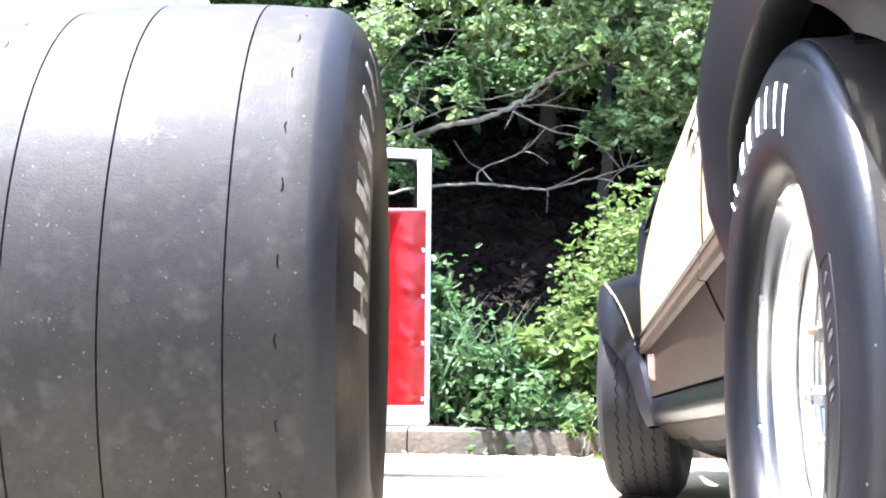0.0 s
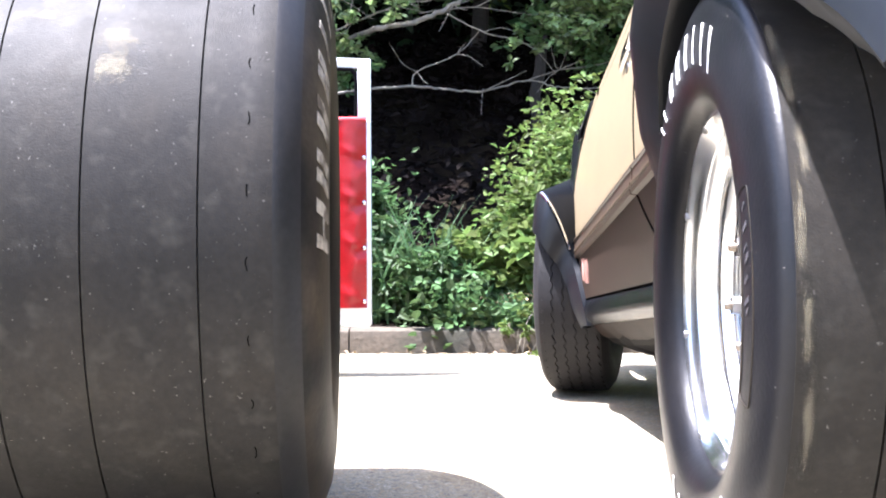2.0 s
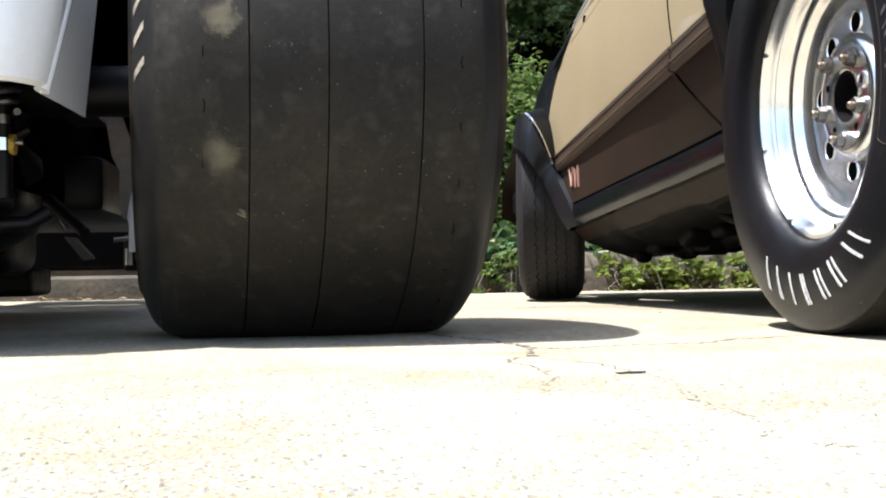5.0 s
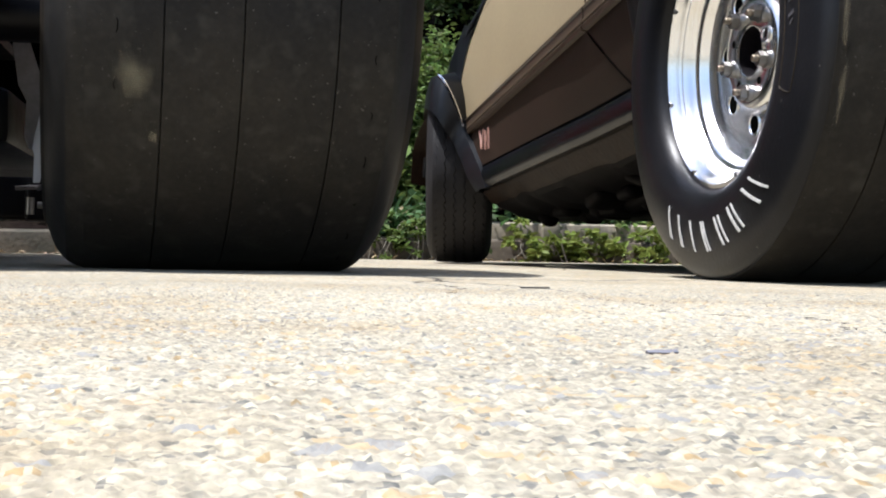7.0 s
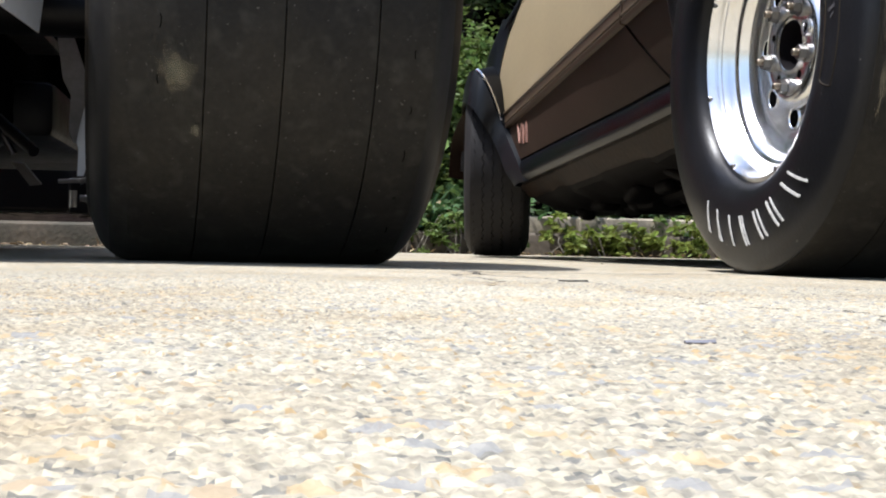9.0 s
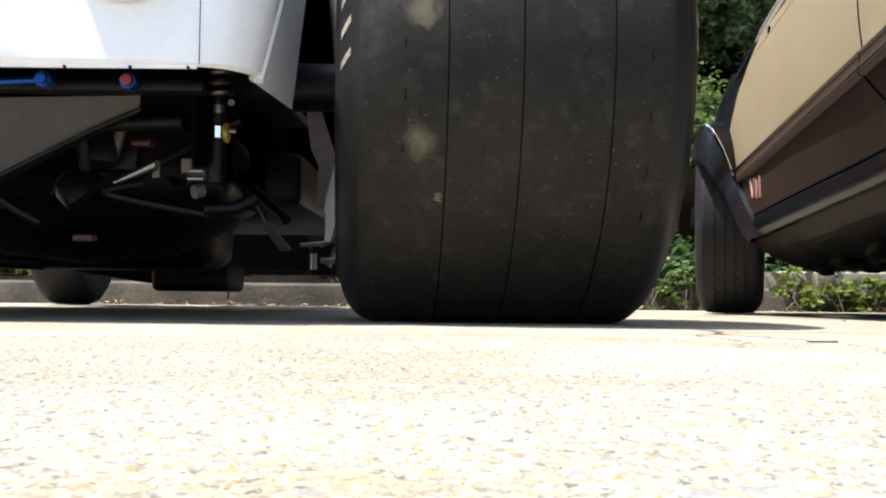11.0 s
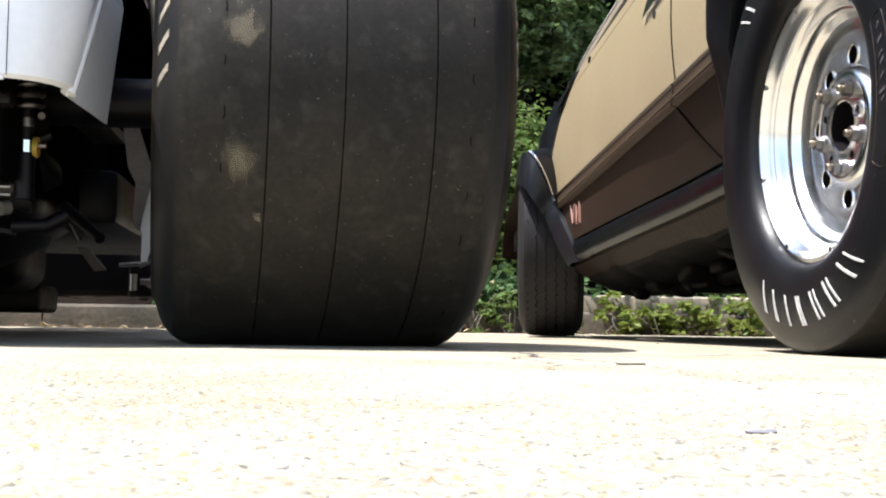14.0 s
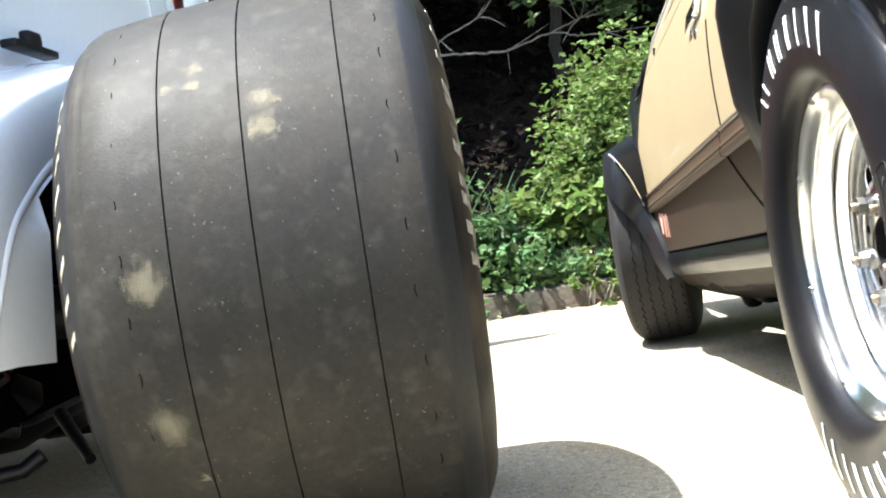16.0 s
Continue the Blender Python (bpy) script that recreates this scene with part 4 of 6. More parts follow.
for x0, x1, z in ((-0.49, -0.469, 0.235), (-0.494, -0.469, 0.223)):
    part("link_bush", tube([(x0, -0.18, z), (x1, -0.18, z)], 0.0042, 12), "steel", white_car)
part("link_eye", tube([(-0.484, -0.18, 0.202), (-0.473, -0.17, 0.205)], 0.011, 14), "grey_paint", white_car)
part("radius_rod", tube([(-0.5, 0.353, 0.261), (-0.476, 0.353, 0.229), (-0.454, 0.353, 0.188)], [0.007, 0.006, 0.006], 10), "dark_steel", white_car)
part("radius_rod_end", solid(grid([[(-0.451, 0.317, 0.171), (-0.43, 0.317, 0.169)], [(-0.422, 0.341, 0.129), (-0.401, 0.341, 0.132)]]), 0.006), "grey_paint", white_car)
# dark box added to block the view through the shaded underside
part("underside_fill", box(CX - 0.42, CX + 0.44, 0.16, 0.6, 0.2, 0.5, 0.06, 4), "deep_black", white_car, "black box added to fill the dark under the tail")
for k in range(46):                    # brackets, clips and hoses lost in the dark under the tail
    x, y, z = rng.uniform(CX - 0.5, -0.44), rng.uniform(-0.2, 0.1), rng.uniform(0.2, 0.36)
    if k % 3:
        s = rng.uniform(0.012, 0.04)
        part("clip", moved(box(-s, s, -s * 0.6, s * 0.6, -s * 0.7, s * 0.7, s * 0.2), Matrix.Translation((x, y, z)) @ Matrix.Rotation(rng.uniform(0, 3), 4, (rng.uniform(-1, 1), 1, rng.uniform(-1, 1)))), "deep_black", white_car)
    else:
        part("hose", tube(smooth_line([(x, y, z), (x + rng.uniform(-0.08, 0.08), y, z + rng.uniform(-0.05, 0.05)), (x + rng.uniform(-0.16, 0.16), y + 0.03, z + rng.uniform(-0.08, 0.08))], 5), rng.uniform(0.005, 0.011), 8), "deep_black", white_car)
part("diff_guard", moved(lathe([(-0.355, 0.035), (-0.31, 0.118), (-0.18, 0.178), (0.0, 0.195), (0.18, 0.178), (0.31, 0.118), (0.355, 0.035)], 32), Matrix.Translation((CX + 0.077, 0.5, 0.3))), "deep_black", white_car, "black differential housing")
part("sump", box(CX - 0.3, CX + 0.3, 0.7, 1.0, 0.1, 0.25, 0.05, 4), "deep_black", white_car)
part("chrome_rod", tube([(-0.611, -0.18, 0.215), (-0.545, -0.18, 0.245)], [0.003, 0.0085], 12), "steel", white_car)
part("rod_plate", box(-0.553, -0.541, -0.172, -0.168, 0.225, 0.252, 0.001), "grey_paint", white_car)
part("exhaust_box", box(-0.86, -0.66, 1.05, 1.3, 0.05, 0.12, 0.015, 3), "deep_black", white_car)
part("exhaust_pipe", tube([(-1.1, 1.2, 0.13), (-0.9, 1.2, 0.1), (-0.76, 1.19, 0.1)], 0.03, 14), "rust", white_car)
for x, z, m2 in ((-0.535, 0.34, "red_ano"), (-0.655, 0.342, "blue")):
    nut = part("hose_fitting", tube([(x, -0.39, z), (x, -0.36, z)], 0.0125, 6), "blue", white_car, "blue anodised hose fitting")
    part("fitting_cap", tube([(x, -0.4, z), (x, -0.388, z)], 0.0075, 16), m2, nut)
part("fuel_hose", tube([(-0.655, -0.38, 0.342), (-0.6950, -0.38, 0.3400), (-0.7550, -0.37, 0.3380)], 0.006, 8), "blue", white_car)
for k, (a, b, r, m2) in enumerate((((-1.2, -0.24, 0.3), (-0.5, -0.2, 0.31), 0.014, "deep_black"), ((-0.9, -0.2, 0.32), (-0.86, -0.1, 0.14), 0.02, "deep_black"), ((-0.68, -0.22, 0.36), (-0.66, -0.16, 0.24), 0.012, "deep_black"),
                                (( -0.8, -0.22, 0.2), (-0.72, -0.2, 0.15), 0.007, "deep_black"), ((-0.833, 0.650, 0.178), (-0.528, 0.670, 0.261), 0.009, "deep_black"),
                                ((-0.48, -0.12, 0.18), (-0.4, -0.1, 0.2), 0.012, "deep_black"), ((-1.773, 0.650, 0.151), (-1.010, 0.670, 0.109), 0.016, "deep_black"), ((-0.5, -0.15, 0.24), (-0.47, -0.15, 0.24), 0.014, "dark_steel"))):
    part("linkage", tube([a, ((a[0] + b[0]) / 2 + 0.01, (a[1] + b[1]) / 2, (a[2] + b[2]) / 2 - 0.008), b], r, 10), m2, white_car)
for x, z in ((-0.575, 0.282), (-0.665, 0.129)):
    part("red_clip", box(x - 0.016, x + 0.016, -0.16, -0.13, z - 0.0055, z + 0.0055, 0.003), "dull_red", white_car)
part("cross_rail", box(-1.4, -0.44, -0.34, -0.3, 0.334, 0.352, 0.004), "deep_black", white_car)

# ---- the tan and black car ----
TR = Vector((0.846, -0.343, 0.345))
tan_car = thing("tan_car", "tan and brown two-tone car with black flared fenders and mag wheels", "car", (1.45, 0.7, 0))
PR = slick_profile(0.352, 0.137, 0.1475, 0.2, (-0.045, 0.045))
WALL = [(0.113, 0.2065), (0.124, 0.2095), (0.134, 0.216), (0.141, 0.225), (0.1465, 0.239), (0.149, 0.256), (0.1485, 0.275), (0.146, 0.295), (0.1425, 0.312), (0.139, 0.325), (0.135, 0.335), (0.13, 0.3412), (0.1235, 0.3445)]
PR = [(-x, r) for x, r in WALL] + [(x, r) for x, r in PR if abs(x) < 0.118] + WALL[::-1]
tyre_r = part("rear_tyre", wheel_bits(lathe(PR, 144, flat=-0.345), TR), "rubber", tan_car, "black drag slick with white sidewall lettering")
for k, (a, h) in enumerate(((0.8, 0.08), (0.62, 0.1), (0.42, 0.09), (0.2, 0.13), (-0.05, 0.1), (-0.3, 0.12))):
    part("scuff", tread_patch(PR, TR, -0.118 + 0.004 * (k % 3), a, 0.016, h, 50 + k, 0.0014), "patch", tyre_r)
part("tread_band", wheel_bits(lathe([(x, r + 0.0008) for x, r in PR if abs(x) < 0.124], 144, flat=-0.3448), TR), "slick", tyre_r, "scuffed grey tread")
for slit in wear_slits(PR, TR, (-0.095, 0.09), 5):
    part("wear_slit", slit, "groove", tyre_r)
LETTERS = ((0, -0.05, 0.045), (14, -0.026, 0.024), (24, -0.025, 0.024), (35, -0.016, 0.014), (44.5, 0.0), (54, -0.008, 0.016), (63, -0.006, 0.016))
for start in (131, -51):
    for turn, *marks in LETTERS:
        for k, d in enumerate(marks):
            short = 0.014 if turn > 50 and k else 0.0
            part("lettering_bar", side_bar(PR, -1, TR, 0.258 + short, 0.303, radians(start - turn) + d, 0.0056 - 0.0012 * (k % 2), 0.06 if turn else 0.1), "paint_mark", tyre_r)
# the small raised data panel on the sidewall
pts = []
for k in range(72):
    t = 2 * math.pi * k / 72
    flat_part = 0.34 * max(-1, min(1, 1.6 * math.cos(t)))
    r = 0.273 + 0.016 * math.copysign(abs(math.sin(t)) ** 0.55, math.sin(t))
    a = flat_part + 0.035 * math.cos(t) + 0.02
    pts.append((TR.x + on_profile(PR, r=r, sign=-1) - 0.0002, TR.y - r * math.cos(a), TR.z + r * math.sin(a)))
part("moulded_ring", tube(pts + pts[:1], 0.0009, 6), "sidewall", tyre_r)
for k in range(7):                    # worn, unreadable moulded marks
    part("moulded_mark", side_bar(PR, -1, TR, 0.27 - 0.002 * (k % 3), 0.277 + 0.002 * (k % 2), 0.33 - 0.06 * k - 0.013 * (k % 3), 0.0035 + 0.002 * (k % 2), 0.02, 0.0002), "sidewall_mark", tyre_r)

# polished stepped wheel: lip, three barrel steps, flat disc with eight round holes, raised hub pad
prof = [(-0.108, 0.199), (-0.116, 0.2025), (-0.121, 0.2), (-0.122, 0.194), (-0.116, 0.189), (-0.112, 0.187), (-0.108, 0.182), (-0.104, 0.1795), (-0.101, 0.1803), (-0.098, 0.1785), (-0.092, 0.1755), (-0.087, 0.1745), (-0.083, 0.172), (-0.081, 0.166),
        (-0.0775, 0.163), (-0.07, 0.16), (-0.0655, 0.157), (-0.0635, 0.15), (-0.061, 0.143), (-0.0585, 0.137), (-0.0585, 0.12), (-0.0585, 0.096), (-0.0595, 0.091), (-0.064, 0.088), (-0.07, 0.083), (-0.073, 0.077),
        (-0.0735, 0.07), (-0.0735, 0.039), (-0.072, 0.0365)]
prof = [(x, r * 1.037) for x, r in prof]
wheel = part("rear_wheel", wheel_bits(lathe(prof, 128), TR), "alu", tan_car, "polished aluminium stepped wheel")
# bore wall coloured near black for the shade inside the hub
part("hub_bore", wheel_bits(lathe([(-0.072, 0.0378), (-0.06, 0.037), (-0.02, 0.035), (-0.015, 0.03), (-0.015, 0.001)], 40), TR), "deep_black", wheel, "hub bore with its shade in the colour")
part("axle_end", wheel_bits(lathe([(-0.016, 0.03), (-0.028, 0.028), (-0.032, 0.022), (-0.032, 0.001)], 32), TR), "deep_black", wheel)
for k in range(5):
    a = radians(72 * k + 55)
    y, z = 0.0625 * math.cos(a), 0.0625 * math.sin(a)
    nut = part("lug_nut", wheel_bits(join(tube([(-0.0725, y, z), (-0.079, y, z)], 0.0135, 18), tube([(-0.077, y, z), (-0.09, y, z)], 0.0112, 6)), TR), "steel", wheel)
    part("stud", wheel_bits(tube([(-0.088, y, z), (-0.096, y, z), (-0.098, y, z)], [0.0056, 0.0056, 0.0044], 10), TR), "brass", nut)
    y, z = 0.058 * math.cos(a + 0.63), 0.058 * math.sin(a + 0.63)
    # black stub stands for the shade of an empty bolt hole
    part("spare_hole", wheel_bits(tube([(-0.0738, y, z), (-0.07, y, z)], 0.006, 14), TR), "dark", wheel)
    if k == 1:
        part("spare_ring", moved(lathe([(-0.0735, 0.013), (-0.0775, 0.0125), (-0.0775, 0.0075), (-0.0742, 0.007)], 20), Matrix.Translation(TR + Vector((0, y, z)))), "alu", wheel)
for k in range(8):
    a = radians(45 * k + 5)
    c = TR + Vector((0, 0.1085 * math.cos(a), 0.1085 * math.sin(a)))
    part("vent_hole", moved(lathe([(-0.0585, 0.0185), (-0.0605, 0.0175), (-0.0608, 0.016), (-0.0598, 0.0145), (-0.0592, 0.0142)], 24), Matrix.Translation(c)), "alu", wheel)
    # flat black disc stands for the shade inside the vent hole
    part("hole_shade", moved(lathe([(-0.0592, 0.0143), (-0.0593, 0.001)], 20), Matrix.Translation(c)), "dark", wheel)
for k in range(8):
    a = radians(45 * k + 207)
    y, z = 0.2005 * math.cos(a), 0.2005 * math.sin(a)
    part("rim_bolt", wheel_bits(tube([(-0.112, y, z), (-0.1225, y, z)], 0.0045, 8), TR), "steel", wheel)

# front road wheel
TF = Vector((0.766, 1.63, 0.29))
STEER = Matrix.Translation(TF) @ Matrix.Rotation(radians(-13), 4, "Z") @ Matrix.Translation(-TF)
fp = [(-0.065, 0.17), (-0.09, 0.2), (-0.098, 0.235), (-0.09, 0.262), (-0.078, 0.277), (-0.06, 0.281), (0, 0.283), (0.06, 0.281), (0.078, 0.277), (0.09, 0.262), (0.098, 0.235), (0.09, 0.2), (0.065, 0.17)]
ft = part("front_tyre", moved(wheel_bits(lathe(fp, 96, flat=-0.286), TF), STEER), "road_rubber", tan_car, "narrow road tyre with zigzag tread")
for k in range(5):
    x0 = -0.068 + 0.0285 * k
    rows = []
    for i in range(240):
        a = 2 * math.pi * i / 240
        zz = 0.0026 * (1 if (i // 2) % 2 else -1)
        row = []
        for x, lift in ((x0 - 0.0005 + zz, -0.001), (x0 + 0.0003 + zz, 0.0055), (x0 + 0.0252 + zz, 0.0055), (x0 + 0.026 + zz, -0.001)):
            rr = 0.281 - 6 * (x / 0.1) ** 4 * 0.002 + lift
            row.append((TF.x + x, TF.y + rr * math.sin(a), max(TF.z - rr * math.cos(a), 0.002)))
        rows.append(row)
    part("tread_rib", moved(grid(rows, closed_u=True), STEER), "road_rubber", ft)
part("front_rim", moved(wheel_bits(lathe([(-0.07, 0.172), (-0.03, 0.15), (0.0, 0.14), (0.0, 0.06), (-0.02, 0.04), (-0.02, 0.001)], 40), TF), STEER), "steel", ft)


def curve_at(pts, u):
    """A value on a polyline of (key, value...) at key u."""
    if u <= pts[0][0]:
        return pts[0][1]
    for (a, va), (b, vb) in zip(pts, pts[1:]):
        if u <= b:
            return lerp(va, vb, (u - a) / (b - a))
    return pts[-1][1]


# lines of the side, as heights along the car
def strip_z(y):
    return 0.548 - 0.112 * y


def sill_z(y):
    return 0.366 - 0.075 * y


def low_z(y):
    return 0.302 - 0.079 * y


def belt_z(y):
    return 0.974 - 0.165 * y


def side_x(y, z):
    """How far out the side lies: bulging at the moulding, tucked under towards the sill, leaning in to the windows."""
    s = strip_z(y)
    if z < s:
        return 0.726 + 0.05 * min(1, (s - z) / 0.2) ** 1.5 * min(1, max(0.15, (1.4 - y) / 1.0))
    return 0.724 + 0.062 * min(1.3, (z - s) / 0.45) ** 2.2


def side_panel(name, y_a, y_b, lo, hi, material, label, ny=30, nz=14, proud=0.0):
    """Skin between two end lines y_a(v), y_b(v) and two height lines; v from 0 below to 1 above."""
    rows = []
    for j in range(nz + 1):
        v = j / nz
        row = []
        for i in range(ny + 1):
            y = lerp(y_a(v), y_b(v), i / ny)
            z = lerp(lo(y), hi(y), v)
            row.append((side_x(y, z) - proud, y, z))
        rows.append(row)
    bm = grid(rows)
    hole = 0.415 if name == "quarter_panel" else 0.378
    cut = [f for f in bm.faces if (c := f.calc_center_median()) and math.hypot(c.y - TR.y, c.z - TR.z) < hole]
    bmesh.ops.delete(bm, geom=cut, context="FACES")
    return part(name, solid(bm, -0.012), material, tan_car, label)


SEAM = 0.3


def seam_y(v):
    """The rear edge of the door above the moulding."""
    return SEAM - 0.008 + 0.16 * v - 0.04 * v * v


front_edge = [(0.0, 1.46), (0.25, 1.48), (0.5, 1.47), (0.7, 1.43), (0.85, 1.37), (1.0, 1.27)]
side_panel("door", lambda v: seam_y(v) + 0.0025, lambda v: curve_at(front_edge, v), lambda y: strip_z(y) + 0.012, belt_z, "tan", "tan painted door upper half")
side_panel("quarter_panel", lambda v: -0.16, lambda v: seam_y(v) - 0.0025, lambda y: strip_z(y) + 0.012, belt_z, "tan", "tan painted quarter panel")
side_panel("door_lower", lambda v: lerp(0.135, SEAM, v) + 0.0025, lambda v: lerp(1.27, 1.41, v), lambda y: sill_z(y) - 0.002, lambda y: strip_z(y) - 0.028, "brown", "dark brown lower door", nz=8)
side_panel("quarter_lower", lambda v: -0.2, lambda v: lerp(0.135, SEAM, v) - 0.0025, lambda y: sill_z(y) - 0.002, lambda y: strip_z(y) - 0.028, "brown", "dark brown lower quarter", nz=8)
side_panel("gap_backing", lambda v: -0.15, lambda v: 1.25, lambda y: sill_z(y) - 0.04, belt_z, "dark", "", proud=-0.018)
part("door_seam", tube([(side_x(y, z) - 0.0006, y, z) for y, z in [(seam_y(v), lerp(strip_z(SEAM) + 0.012, belt_z(0.42), v)) for v in np.linspace(0, 0.55, 14)]], 0.0014, 6), "dark", tan_car)
part("door_seam", tube([(side_x(y, z) - 0.0006, y, z) for y, z in [(lerp(0.135, SEAM, v), lerp(sill_z(0.135), strip_z(SEAM) - 0.03, v)) for v in np.linspace(0, 1, 10)]], 0.0018, 6), "dark", tan_car)
part("sill_seam", tube([(side_x(y, sill_z(y)) - 0.0005, y, sill_z(y) - 0.0025) for y in np.linspace(-0.1, 1.27, 20)], 0.0012, 6), "dark", tan_car)
# thin darker line put in for the shade along the crease
part("body_crease", tube([(side_x(y, belt_z(y) - 0.036) + 0.0004, y, belt_z(y) - 0.036) for y in np.linspace(0.0, 1.3, 20)], 0.0013, 6), "pillar", tan_car)
part("mirror_hole_plug", tube([(side_x(1.14, 0.77) - 0.003, 1.14, 0.762), (side_x(1.14, 0.77) + 0.006, 1.14, 0.762)], 0.013, 16), "dark", tan_car)
for y0, y1 in ((0.035, SEAM - 0.006), (SEAM + 0.004, 1.405)):
    rows, bead = [], []
    for i in range(25):
        y = lerp(y0, y1, i / 24)
        z = strip_z(y)
        x = side_x(y, z)
        rows.append([(x + 0.003, y, z - 0.03), (x - 0.007, y, z - 0.028), (x - 0.009, y, z - 0.02), (x - 0.005, y, z - 0.014), (x - 0.005, y, z + 0.014), (x - 0.008, y, z + 0.017), (x - 0.007, y, z + 0.021), (x + 0.003, y, z + 0.023)])
        bead.append([(x - 0.004, y, z - 0.0135), (x - 0.0085, y, z - 0.012), (x - 0.0085, y, z - 0.007), (x - 0.004, y, z - 0.0055)])
    m = part("side_moulding", solid(grid(rows), 0.003), "strip", tan_car, "dark brown ribbed side moulding")
    part("moulding_bead", solid(grid(bead), 0.001), "bead", m, "light tan bead")
rows = []
for i in range(30):
    y = lerp(-0.1, 1.25, i / 29)
    a, b = sill_z(y) - 0.002, low_z(y)
    x = side_x(y, a) + 0.002
    roll = [(x + 0.012 - 0.02 * math.sin(q) ** 0.8, y, lerp(a, b, 0.53 * (0.88 - math.cos(q)))) for q in np.linspace(0.5, math.pi * 0.86, 12)]
    rows.append([(x + 0.012, y, a + 0.003)] + roll + [(x + 0.03, y, b + 0.004)])
part("sill", solid(grid(rows), 0.004), "sill_black", tan_car, "glossy black rocker sill")
rows, rows2 = [], []
for i in range(40):
    y = lerp(-0.1, 1.3, i / 39)
    x, b = side_x(y, sill_z(y)) + 0.002, low_z(y)
    top = lerp(sill_z(y), b, 0.85)
    k = min(1, max(0.2, 1.25 - y))
    lump = 0.014 * noise.noise((y * 11, 0.2, 0)) + 0.008 * noise.noise((y * 31, 4.2, 0))
    rows.append([(x + 0.016, y, top), (x + 0.026, y, lerp(top, b, 0.6)), (x + 0.036, y, b - 0.004), (x + 0.05, y, b - 0.02 - 0.01 * k + lump * 0.3), (x + 0.062, y, b - 0.026 - 0.014 * k + lump * 0.5), (x + 0.075, y, b - 0.01)])
    rows2.append([(x + 0.052, y, b - 0.006), (x + 0.075, y, b - 0.034 - 0.01 * k + lump), (x + 0.14, y, b - 0.06 + lump), (x + 0.2, y, b - 0.075 + 0.03 * noise.noise((y * 14, 3.1, 0))), (1.2, y, b - 0.05), (1.45, y, b + 0.0)])
part("sill_flange", solid(grid(rows), 0.003), "rust", tan_car, "rusty brown underside of the sill")
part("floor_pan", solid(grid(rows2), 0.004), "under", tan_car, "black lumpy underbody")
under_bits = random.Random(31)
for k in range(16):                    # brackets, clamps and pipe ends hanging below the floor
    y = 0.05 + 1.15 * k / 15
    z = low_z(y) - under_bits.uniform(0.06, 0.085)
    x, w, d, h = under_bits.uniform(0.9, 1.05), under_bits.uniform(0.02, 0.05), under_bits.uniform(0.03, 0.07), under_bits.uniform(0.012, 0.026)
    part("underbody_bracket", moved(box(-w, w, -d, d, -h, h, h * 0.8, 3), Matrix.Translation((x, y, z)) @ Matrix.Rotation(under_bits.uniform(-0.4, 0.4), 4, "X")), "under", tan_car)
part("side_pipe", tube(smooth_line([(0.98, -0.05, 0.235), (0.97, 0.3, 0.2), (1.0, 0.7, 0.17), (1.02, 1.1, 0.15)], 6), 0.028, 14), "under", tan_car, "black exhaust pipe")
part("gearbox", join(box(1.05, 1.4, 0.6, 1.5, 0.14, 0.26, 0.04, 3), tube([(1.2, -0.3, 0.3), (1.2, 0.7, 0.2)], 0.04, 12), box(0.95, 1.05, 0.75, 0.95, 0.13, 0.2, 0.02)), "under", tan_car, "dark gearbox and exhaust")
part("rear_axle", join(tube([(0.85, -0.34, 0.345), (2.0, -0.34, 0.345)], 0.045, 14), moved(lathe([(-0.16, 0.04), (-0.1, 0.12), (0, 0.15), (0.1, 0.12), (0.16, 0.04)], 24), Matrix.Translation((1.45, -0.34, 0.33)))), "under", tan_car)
part("front_underbox", box(0.95, 1.95, 1.55, 1.7, 0.15, 0.22, 0.02), "under", tan_car)
for c, name in ((Vector((2.09, -0.34, 0.345)), "rear_tyre"),):
    part(name, wheel_bits(lathe(PR, 96, flat=-0.345), c), "rubber", tan_car)
part("front_tyre", wheel_bits(lathe(fp, 64, flat=-0.286), Vector((2.15, 1.63, 0.29))), "road_rubber", tan_car)

# window, pillar, roof
part("window", solid(grid([[(side_x(y, belt_z(y)) + 0.016 + 0.16 * v, y - 0.1 * v, belt_z(y) - 0.01 + 0.27 * v) for v in np.linspace(0, 1, 5)] for y in np.linspace(-0.3, 1.28, 9)]), 0.004), "glass", tan_car, "dark side window")
pillar_line = smooth_line([(0.785, 1.38, 0.768), (0.795, 1.31, 0.812), (0.828, 1.1, 0.91), (0.857, 0.93, 0.982), (0.92, 0.5, 1.14)], 6)
part("front_pillar", grid([[p + Vector(o) for o in ((0.02, 0.014, 0.014), (0.0, 0.008, 0.008), (-0.006, 0, 0), (-0.004, -0.012, -0.012), (0.008, -0.018, -0.02))] for p in pillar_line], flip=True), "pillar", tan_car, "grey-brown window pillar")
part("pillar_trim", tube([p + Vector((-0.002, 0.01, 0.009)) for p in pillar_line], 0.0045, 8), "white_edge", tan_car)
part("window_trim", tube([(side_x(y, belt_z(y)) + 0.008, y, belt_z(y) - 0.002) for y in np.linspace(-0.2, 1.3, 16)], 0.005, 8), "black_paint", tan_car)
part("roof", solid(grid([[(x, y, 1.2 - 0.2 * abs(x - 1.45) ** 2 - 0.06 * abs(y + 0.1) ** 2) for x in np.linspace(0.94, 1.96, 9)] for y in np.linspace(-0.5, 0.5, 8)]), 0.01), "tan", tan_car)


